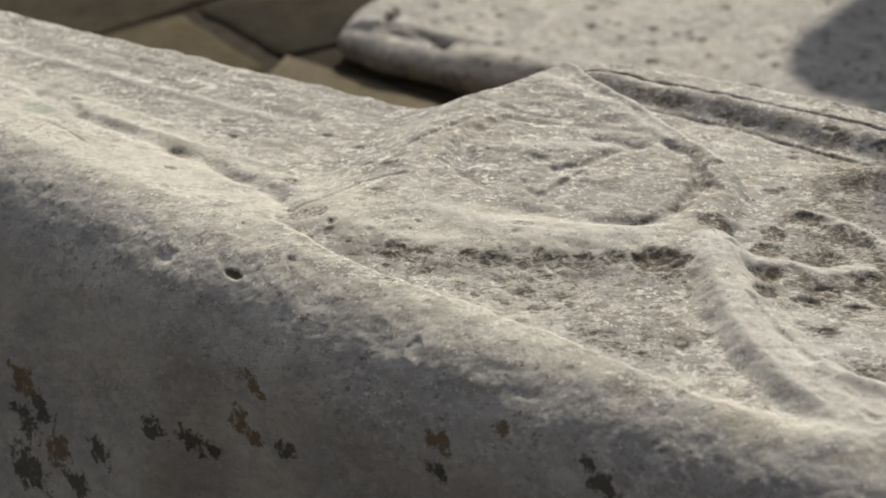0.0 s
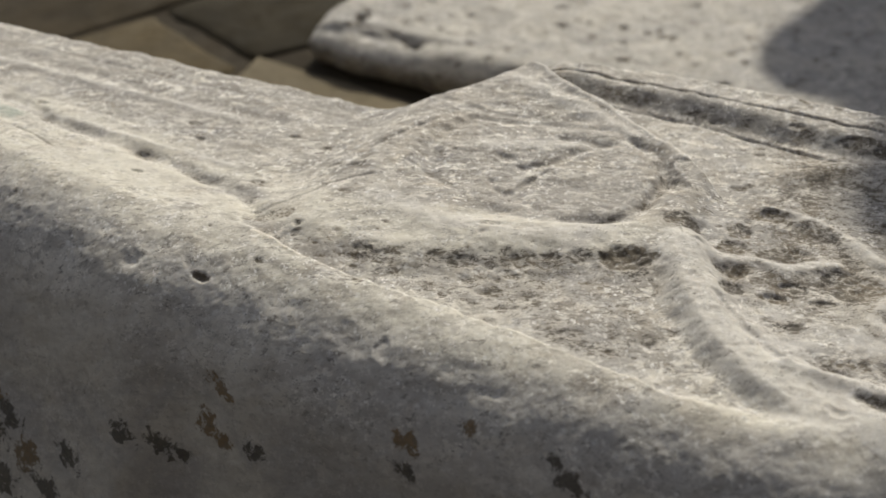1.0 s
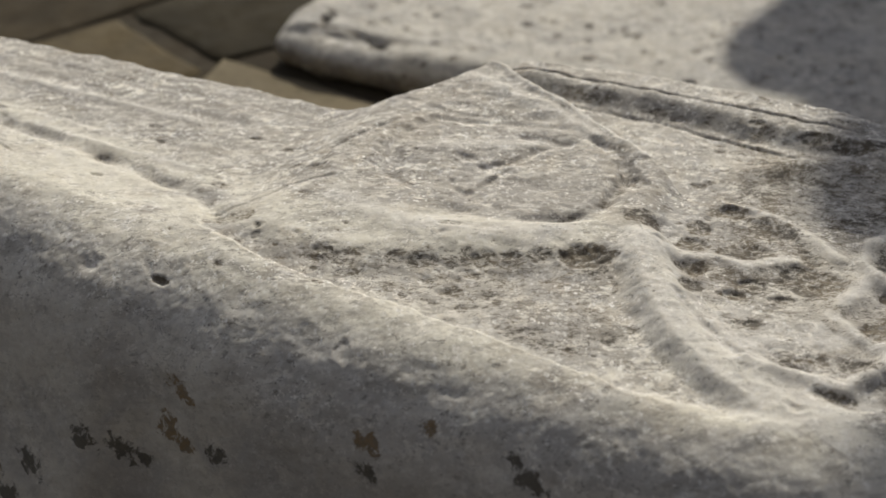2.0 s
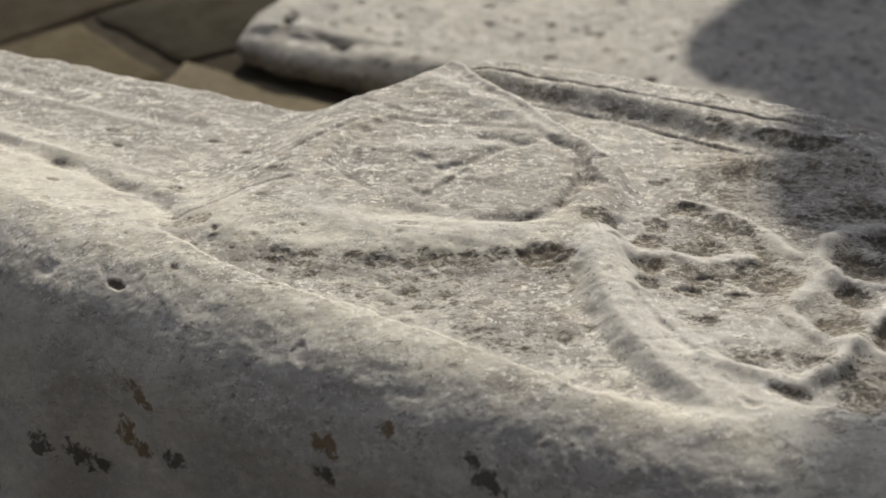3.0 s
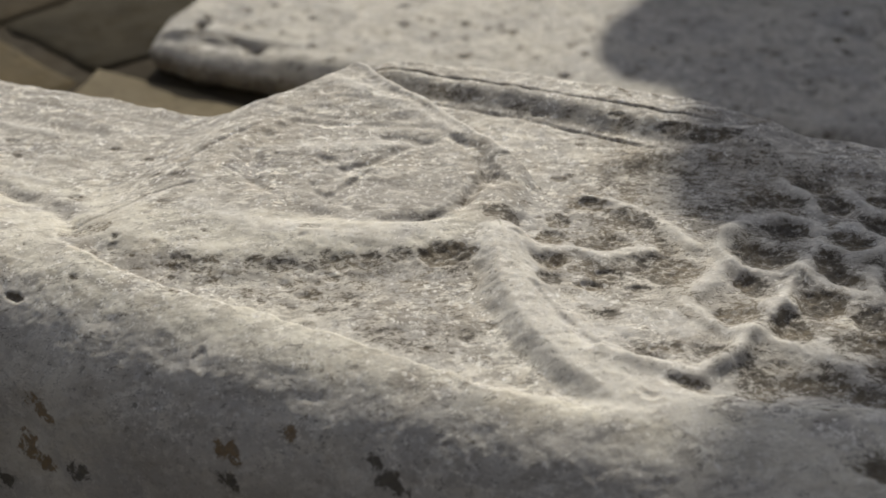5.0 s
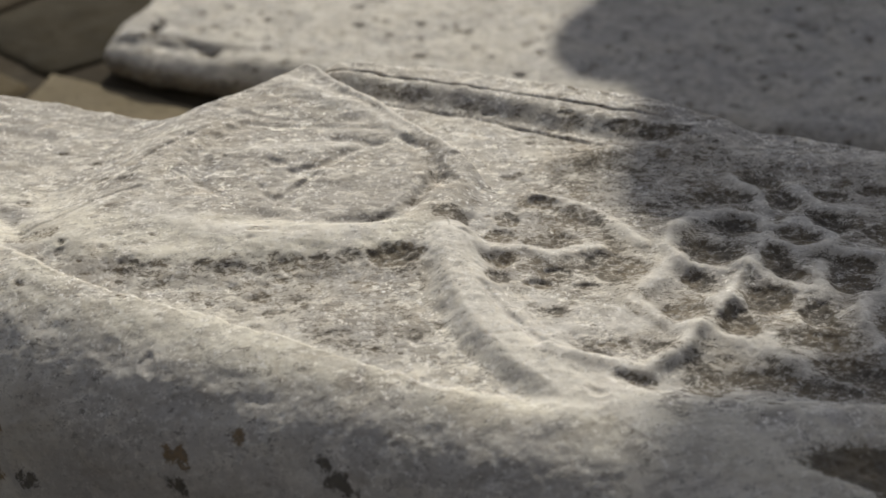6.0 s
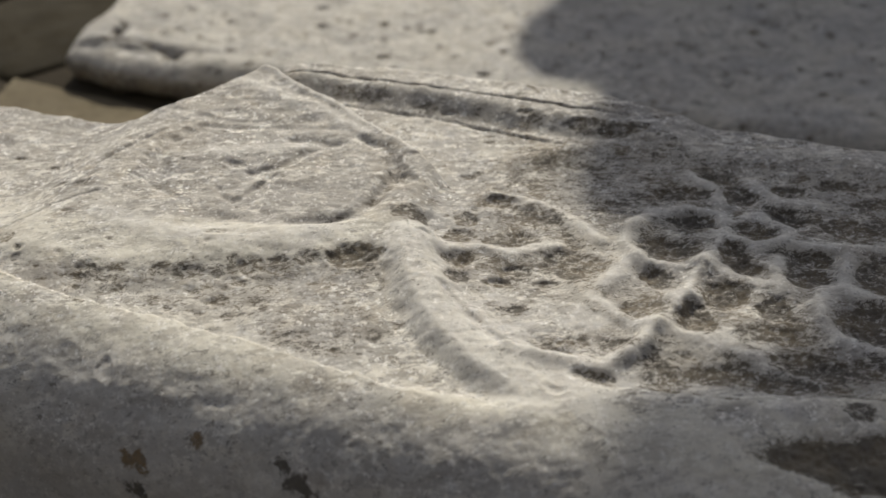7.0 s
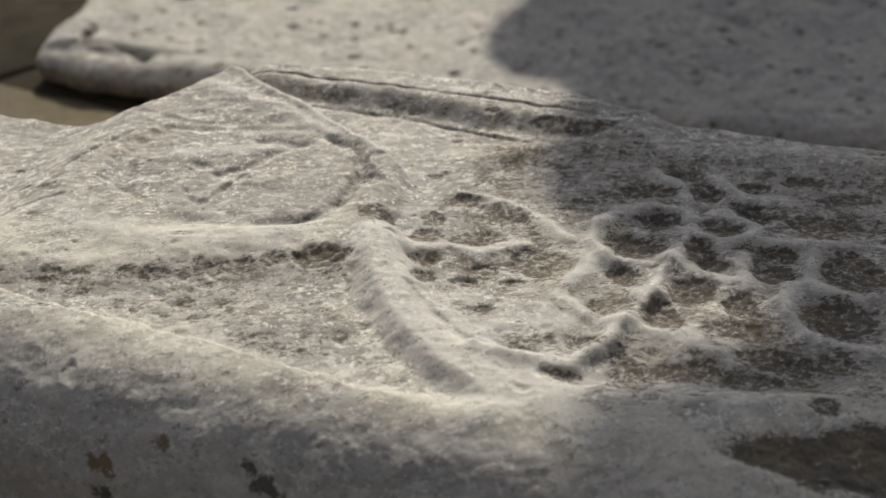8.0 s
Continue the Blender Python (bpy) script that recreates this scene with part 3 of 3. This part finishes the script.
    shaded = ((0.315, 0.268, 0.020, 0.017), (0.366, 0.266, 0.019, 0.018), (0.351, 0.326, 0.013, 0.012), (0.390, 0.345, 0.013, 0.009), (0.334, 0.352, 0.015, 0.007), (0.300, 0.217, 0.022, 0.016),
              (0.350, 0.222, 0.011, 0.014), (0.392, 0.303, 0.014, 0.012), (0.412, 0.232, 0.016, 0.008), (0.408, 0.206, 0.018, 0.011), (0.469, 0.218, 0.023, 0.025), (0.296, 0.178, 0.011, 0.011),
              (0.348, 0.168, 0.020, 0.014), (0.385, 0.158, 0.013, 0.013), (0.456, 0.156, 0.027, 0.022), (0.329, 0.128, 0.014, 0.016), (0.362, 0.206, 0.012, 0.008), (0.303, 0.318, 0.024, 0.009))
    rough = ((0.312, 0.058, 0.017, 0.022), (0.444, 0.046, 0.010, 0.009), (0.451, 0.299, 0.032, 0.016), (0.382, 0.125, 0.024, 0.010), (0.408, 0.098, 0.026, 0.012), (0.440, 0.098, 0.028, 0.012),
             (0.350, 0.072, 0.026, 0.010), (0.395, 0.070, 0.024, 0.010), (0.240, 0.402, 0.023, 0.009), (0.205, 0.402, 0.015, 0.006), (0.470, 0.345, 0.026, 0.009), (0.430, 0.365, 0.022, 0.007))
    drilled = ((-0.188, 0.079, 0.005, 0.006), (-0.127, 0.074, 0.011, 0.008), (-0.109, 0.078, 0.009, 0.008), (-0.073, 0.090, 0.009, 0.009), (-0.052, 0.092, 0.011, 0.009), (-0.021, 0.110, 0.009, 0.008), (-0.007, 0.112, 0.009, 0.009),
               (0.010, 0.117, 0.011, 0.010), (0.030, 0.131, 0.012, 0.010), (0.056, 0.140, 0.011, 0.009), (0.074, 0.135, 0.014, 0.014), (0.013, 0.075, 0.010, 0.006), (0.000, 0.056, 0.010, 0.006), (-0.018, 0.070, 0.008, 0.006),
               (0.052, 0.043, 0.009, 0.005), (0.084, 0.032, 0.006, 0.005), (-0.046, 0.139, 0.008, 0.006), (-0.222, 0.096, 0.016, 0.009), (0.107, 0.054, 0.008, 0.008))
    specks = ((-0.235, 0.237, 0.006, 0.006), (-0.210, 0.196, 0.006, 0.005), (-0.186, 0.191, 0.007, 0.006), (-0.263, 0.156, 0.006, 0.006), (-0.387, 0.168, 0.006, 0.005), (-0.372, 0.233, 0.005, 0.006), (-0.352, 0.210, 0.004, 0.004),
              (-0.275, 0.246, 0.004, 0.004), (-0.365, 0.126, 0.005, 0.004), (-0.528, 0.214, 0.004, 0.005), (0.161, 0.347, 0.006, 0.005), (0.120, 0.301, 0.006, 0.005), (0.08, 0.405, 0.006, 0.004), (0.15, 0.41, 0.006, 0.004))
    for k, p in enumerate(sunlit):
        r.basin(p[0], p[1], 1.1 * p[2], 1.15 * p[3], 0.0019, 0.85, 12, k)
    for k, p in enumerate(shaded):
        r.basin(p[0], p[1], 1.15 * p[2], 1.2 * p[3], 0.0034, 1.0, 12, k)
    for k, p in enumerate(rough):
        r.basin(p[0], p[1], 1.1 * p[2], 1.15 * p[3], 0.0022, 0.9, 12, k)
    for k, p in enumerate(drilled):
        r.basin(p[0], p[1], p[2] * (0.8 + 0.6 * ((k * 7) % 5) / 4), p[3] * (0.7 + 0.6 * ((k * 3) % 4) / 3), 0.0011, 0.72, 20, k)
    r.basin(0.068, 0.143, 0.022, 0.012, 0.0030, 1.0, 20, 30)
    r.ridge([(0.284, 0.074), (0.297, 0.102), (0.308, 0.132), (0.319, 0.158)], 0.0085, 0.0026, 2.2)
    for k, p in enumerate(specks):
        r.basin(p[0], p[1], 1.35 * p[2], 0.8 * p[3], 0.0014, 0.62, 10, k)
    # knocks in the front edge
    r.basin(-0.236, 0.009, 0.008, 0.0040, 0.0028, 1.0, -12, 31)
    r.basin(-0.252, 0.019, 0.010, 0.0035, 0.0008, 0.0, -50, 32)
    r.hollow(-0.068, -0.024, 0.006, 0.011, 0.0018, 0.1, 20, 92)
    r.hollow(-0.30, 0.012, 0.012, 0.010, 0.002, 0.0, 0, 93)
    r.hollow(0.243, 0.018, 0.009, 0.005, 0.0018, 0.5, 0, 94)
    r.groove([(-0.51, 0.150), (-0.475, 0.140), (-0.45, 0.128)], 0.0012, 0.002, 0.6)
    r.groove([(-0.328, -0.085), (-0.322, -0.093), (-0.326, -0.105)], 0.0014, 0.002, 0.8)

    # many small random pits, more of them in the worn field than on the smooth border
    rng = np.random.RandomState(4)
    for k in range(900):
        a, b = rng.uniform(-0.74, 0.55), rng.uniform(0.0, 0.46)
        worn = 1.0 if (a > 0.12 and b > 0.04) or (-0.2 < a < 0.12 and 0.03 < b < 0.15) else 0.35
        if rng.rand() > worn:
            continue
        s = rng.uniform(0.0018, 0.0045) * (1.25 if worn == 1 else 0.8)
        r.hollow(a, b, s * rng.uniform(1, 1.8), s, s * rng.uniform(0.10, 0.25), rng.uniform(0.4, 1.0) * (0.8 if worn == 1 else 0.5), rng.uniform(-20, 40), k % 97)

    # weathering: broad swells, sugary grain along the edge, roughness inside the field
    edge = np.exp(-((w - crest + 0.05) / 0.045) ** 2)
    in_field = step(0.10, 0.16, u) * step(0.03, 0.07, w) * step(0.42, 0.37, w) + 0.7 * step(-0.2, -0.14, u) * step(0.12, 0.09, u) * step(0.02, 0.04, w - inner + 0.02) * step(0.0, -0.02, w - bank - 0.02)
    field = np.clip(in_field, 0, 1)
    disc = step(0.19, 0.10, np.hypot(u + 0.06, w - 0.27))
    grainwise_u, grainwise_w = u * 0.98 + w * 0.21, w * 0.98 - u * 0.21
    r.h += 0.0016 * fractal(u, w, 0.09, 2, 50) + (0.0007 + 0.0004 * edge) * fractal(u, w, 0.035, 2, 52)
    r.h += (0.0003 + 0.0002 * edge + 0.0003 * field + 0.0005 * field * r.floor) * fractal(u, w, 0.016, 3, 60, 0.5)
    r.h += (0.0002 + 0.0005 * disc) * fractal(grainwise_u * 0.5, grainwise_w, 0.013, 3, 75)
    r.h += 0.0012 * disc * fractal(grainwise_u * 0.5, grainwise_w, 0.035, 2, 77)
    r.h += (0.0002 * edge + 0.0003 * field * r.floor + 0.0004 * step(0.03, 0.015, along(rib_line, u, w)[0])) * fractal(u, w, 0.0075, 2, 78)
    r.grime_dark = np.maximum(r.grime_dark, field * (0.40 + 0.40 * step(-0.2, 0.9, fractal(u, w, 0.035, 3, 80))))
    # four soft ovals coloured paler, with less brown in them
    for a, b, ra, rb in ((0.238, 0.112, 0.034, 0.018), (0.362, 0.116, 0.022, 0.014), (0.185, 0.125, 0.02, 0.012), (0.30, 0.055, 0.05, 0.012)):
        r.clean = np.maximum(r.clean, 0.8 * step(1.2, 0.5, np.hypot((u - a) / ra, (w - b) / rb) + 0.3 * perlin(u, w, 0.015, 82)))
    r.grime_dark = r.grime_dark * (1 - 0.75 * r.clean * (1 - 0.8 * r.floor))
    foot = np.exp(-((w - bank + 0.010) / 0.015) ** 2) * step(-0.22, -0.15, u) * step(0.10, 0.07, u)
    r.grime_dark = np.maximum(r.grime_dark, 0.72 * foot * step(-0.15, 0.6, fractal(u, w, 0.018, 3, 84)))
    r.h -= 0.0010 * foot * np.maximum(0, fractal(u, w, 0.018, 3, 84))
    # stains on the front: dark crusts and rusty lichen
    lichen, rust = np.zeros(u.shape), np.zeros(u.shape)
    crusts = ((-0.194, 0.117, 0.022, 0.009, 1.0), (-0.207, 0.150, 0.015, 0.013, 1.0), (-0.190, 0.160, 0.015, 0.009, 0.7), (-0.160, 0.159, 0.017, 0.010, 0.1), (-0.285, 0.180, 0.020, 0.010, 0.0),
              (-0.250, 0.183, 0.024, 0.010, 0.0), (-0.230, 0.186, 0.012, 0.008, 0.0), (-0.340, 0.224, 0.018, 0.011, 0.1), (-0.436, 0.200, 0.028, 0.016, 0.5), (-0.412, 0.214, 0.030, 0.012, 0.0),
              (-0.430, 0.232, 0.030, 0.014, 0.1), (-0.390, 0.240, 0.022, 0.018, 0.4), (-0.425, 0.275, 0.040, 0.022, 0.2), (-0.362, 0.262, 0.030, 0.014, 0.0), (-0.034, 0.098, 0.015, 0.012, 0.8),
              (-0.031, 0.120, 0.016, 0.008, 0.0), (0.012, 0.070, 0.009, 0.007, 1.0), (0.086, 0.086, 0.024, 0.010, 0.2))
    for a, drop, long, short, tint in crusts:
        x, y = u - a, crest - drop - 0.006 - 0.7 * setback - w
        q = np.hypot((0.87 * x + 0.5 * y) / (1.15 * long), (0.87 * y - 0.5 * x) / (1.35 * short))
        patch = step(1.25, 0.1, q)
        rust = np.where(patch > lichen, tint, rust)
        lichen = np.maximum(lichen, patch)
    copper = step(1.0, 0.3, np.hypot((u + 0.545) / 0.045, (w - 0.176) / 0.022))

    weather = 1 - 0.72 * step(0.08, 0.15, crest - w)
    patina_dark = 1.0 * left * step(0.045, 0.080, w + 0.012 * perlin(u, w, 0.05, 98) - np.interp(u, (-0.56, -0.487, -0.353, -0.264, -0.2), (0.190, 0.168, 0.146, 0.128, 0.11)))
    patina_dark = np.maximum(patina_dark, 0.75 * raised * step(0.030, 0.060, w - bank))
    patina_dark = np.maximum(patina_dark, 1.05 * step(0.108, 0.098, radius_disc))
    patina_dark = np.maximum(patina_dark, 0.55 * ledge)
    patina_dark = np.maximum(patina_dark, 0.6 * field * (1 - r.clean))
    rib_near, _ = along(rib_line, u, w)
    groove_line = np.interp(u, (-0.56, -0.487, -0.353, -0.264, -0.2), (0.190, 0.168, 0.146, 0.128, 0.11))
    above = np.where(u < -0.235, groove_line + 0.045, inner)
    fringe = np.where(u < -0.235, 0.02, 0.004)
    cream = step(-0.05, -0.015, w - crest) * step(fringe, -fringe, w - above) * (1 - 0.85 * left * np.exp(-((w - groove_line - 0.013) / 0.010) ** 2))
    cream = np.maximum(cream, step(-0.008, 0.010, w - bank) * step(0.075, 0.050, w - bank) * step(-0.25, -0.21, u) * step(0.10, 0.06, u) * step(0.098, 0.108, radius_disc))
    cream = np.maximum(cream, 0.45 * step(0.028, 0.016, rib_near))
    cream = cream * step(-0.8, 0.1, fractal(u, w, 0.05, 3, 95))
    recess = step(-0.008, 0.008, w + 0.006 * perlin(u, w, 0.02, 93) - np.interp(u, (0.30, 0.37, 0.406, 0.431, 0.52), (0.02, -0.012, -0.022, -0.028, -0.030))) * step(0.010, -0.010, w + 0.006 * perlin(u, w, 0.02, 94) - np.interp(u, (0.33, 0.387, 0.423, 0.486, 0.55), (-0.012, 0.004, 0.018, 0.038, 0.05)))
    recess *= step(0.33, 0.40, u + 0.02 * perlin(u, w, 0.02, 91))
    r.h -= 0.0035 * recess * (1 + 0.5 * fractal(u, w, 0.012, 3, 90))
    r.grime_dark = np.maximum(r.grime_dark, recess * (1.15 + 0.35 * perlin(u, w, 0.02, 92)))
    # the worn, sugary band below the edge is coloured paler
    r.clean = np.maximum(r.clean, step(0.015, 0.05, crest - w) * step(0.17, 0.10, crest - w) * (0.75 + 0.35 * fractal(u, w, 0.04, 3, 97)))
    # bend the sheet over the front and back edges
    radius, lean = 0.105, radians(70)
    down = np.maximum(0, crest - w)
    bend = np.minimum(down / radius, lean)
    rest = np.maximum(0, down - radius * lean)
    reach = radius * np.sin(bend) + rest * math.cos(lean)
    fall = radius * (1 - np.cos(bend)) + rest * math.sin(lean)
    over = np.maximum(0, w - back)
    small = 0.012
    turn_back = np.minimum(over / small, radians(86))
    rest_back = np.maximum(0, over - small * radians(86))
    top_v = np.clip(w, crest, back)
    lift = 0.558
    offset = r.h - 0.558
    nv, nz = -np.sin(bend), np.cos(bend)
    v = top_v - reach + small * np.sin(turn_back) + rest_back * math.cos(radians(86)) + offset * nv
    z = lift - fall - small * (1 - np.cos(turn_back)) - rest_back + offset * nz
    z = np.maximum(z, PAVING - 0.12)
    x, y = plan(u, v)
    slab = tagged(new("carved_slab"), "weathered white marble slab carved with a medallion, ribs and hollows", "marble slab", kind="thing")
    region = np.zeros(u.shape, dtype=int)
    region[(u > 0.10) & (w > inner) & (w < field_back + 0.012) & (u < 0.62)] = 3
    region[(ledge > 0.5) & (w < back) & (u < 0.32)] = 4
    region[(w > inner) & (w < bank) & (u > -0.22) & (u < 0.10)] = 5
    region[radius_disc < 0.098] = 1
    region[rib_near < 0.021] = 2
    parts = (("body", ""), ("medallion", "round worn medallion inside a ring groove"), ("rib", "thick raised stem, rounded and bright"),
             ("carved_field", "net of ridges and brown-stained hollows"), ("back_moulding", "grooved grey moulding along the back edge"), ("drilled_band", "sunken band with drilled dirty pits"))
    fields = (("grime_dark", r.grime_dark), ("lichen", lichen), ("rust", rust), ("copper", copper), ("weather", weather), ("patina_dark", patina_dark), ("clean", np.clip(r.clean, 0, 1)), ("cream", cream))
    x, y, z, region, fields = end_walls(x, y, z, region, fields, PAVING - 0.12)
    return split_stone(slab, x, y, z, region, parts, MARBLE, fields)


carved_slab = build_carved_slab()


# ---- the flat slab behind ----
def build_flat_slab():
    us = np.unique(np.round(grid_line((-0.92, 0.85, 0.004), (0.85, 1.7, 0.03)), 5))
    ws = np.unique(np.round(grid_line((0.72, 1.55, 0.004), (1.55, 2.4, 0.03)), 5))
    r = Relief(us, ws)
    u, w = r.u, r.w
    front = 1.015 + 0.010 * perlin(u, u * 0, 0.14, 201) + 0.005 * perlin(u, u * 0, 0.04, 202) + 0.02 * step(-0.56, -0.63, u)
    side = -0.63 + 0.008 * perlin(w, w * 0, 0.12, 203) + 0.004 * perlin(w, w * 0, 0.04, 204)
    r.h += 0.003 * fractal(u, w, 0.12, 3, 210) + 0.001 * fractal(u, w, 0.02, 3, 214)
    # a worn lip with a crack near the corner
    r.h -= 0.012 * step(1.045, 1.025, w) * step(-0.40, -0.50, u)
    r.groove([(-0.61, 1.04), (-0.562, 1.046), (-0.517, 1.034), (-0.49, 1.024)], 0.005, 0.005, 0.9)
    r.hollow(-0.49, 1.02, 0.02, 0.012, 0.005, 0.9, 0, 1)
    r.hollow(-0.60, 1.07, 0.012, 0.025, 0.012, 0.9, 0, 2)
    rng = np.random.RandomState(9)
    for k in range(420):
        a, b = rng.uniform(-0.55, 0.83), rng.uniform(0.98, 1.5)
        s = rng.uniform(0.003, 0.007)
        if rng.rand() < 0.12:
            s *= 1.7
        r.hollow(a, b, s * rng.uniform(1.0, 1.8), s, s * 0.7, rng.uniform(0.4, 1.0), rng.uniform(0, 40), k % 97)
    out_w, out_u = np.maximum(0, front - w), np.maximum(0, side - u)
    out = np.hypot(out_w, out_u)
    radius = 0.041
    bend = np.minimum(out / radius, radians(175))
    rest = np.minimum(np.maximum(0, out - radius * radians(175)), 0.12)
    pull = (radius * np.sin(bend) - rest) / np.maximum(out, 1e-9)
    v = np.where(out > 0, np.maximum(w, front) - out_w * pull, w)
    a = np.where(out > 0, np.maximum(u, side) - out_u * pull, u)
    # colour turns darker and browner, in blotches, as the edge rolls down and under
    r.grime_dark = np.maximum(r.grime_dark, step(0.025, 0.065, out) * (0.85 + 0.3 * perlin(u, w, 0.05, 230)))
    z = 0.252 + r.h * np.cos(bend) - radius * (1 - np.cos(bend))
    x, y = plan(a, v)
    # the grey tone also deepens round that rolled edge
    fields = (("grime_dark", r.grime_dark), ("weather", r.h * 0 + 0.8), ("patina_dark", 0.1 + 0.9 * step(0.03, 0.065, out)), ("clean", r.h * 0), ("cream", r.h * 0))
    x, y, z, _, fields = end_walls(x, y, z, r.h, fields, 0.172)
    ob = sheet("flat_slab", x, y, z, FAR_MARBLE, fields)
    return tagged(ob, "flat white marble slab speckled with dark pits, lying on paving", "marble slab", kind="thing")


flat_slab = build_flat_slab()


# ---- an added pillar, out of view, that throws the shadow over the stones ----
def build_shadow_pillar():
    heights = np.arange(PAVING - 0.1, 3.9, 0.012)
    # edge cut to throw the shadow's bays on both stones, set by sun height
    rise = math.tan(radians(SUN_ELEVATION))
    low = [0.25 + rise * d for d in (1.155, 1.247, 1.370, 1.463, 1.539, 1.570)]
    high = [0.548 + rise * d for d in (2.082, 2.204, 2.298, 2.366, 2.423, 2.451, 2.473, 2.501, 2.535, 2.581, 2.621, 2.667, 3.0, 3.5)]
    edge = np.interp(heights, [0.1] + low + [0.5 * (low[-1] + high[0])] + high,
                     (0.2, 0.24, 0.205, 0.131, 0.112, 0.146, 0.226, 0.25, 0.2, 0.18, 0.148, 0.173, 0.22, 0.27, 0.325, 0.335, 0.29, 0.23, 0.183, 0.15, 0.12, 0.16))
    far = 0.98
    x, y, z = [], [], []
    for h, e in zip(heights, edge):
        ring = [(e + 0.5, 3.3), (e + 0.05, 3.3), (e, 3.31), (e, 3.33), (e + 0.04, 3.36), (e + 0.4, 3.55), (far, 3.6), (far, 3.3), (e + 0.5, 3.3)]
        x.append([b * math.cos(AZ) + a * math.sin(AZ) for b, a in ring])
        y.append([-b * math.sin(AZ) + a * math.cos(AZ) for b, a in ring])
        z.append([h + 0.01 * math.sin(9 * e + k) for k in range(len(ring))])
    for arr, value in ((x, None), (y, None)):
        arr.append([sum(arr[-1]) / len(arr[-1])] * len(arr[-1]))
    z.append([z[-1][0]] * len(z[-1]))
    ob = sheet("shadow_pillar", np.array(x), np.array(y), np.array(z), WALL_STONE)
    return tagged(ob, "added unseen shadow caster, a tall broken grey limestone pillar with a chipped edge", "pillar", kind="thing")


build_shadow_pillar()
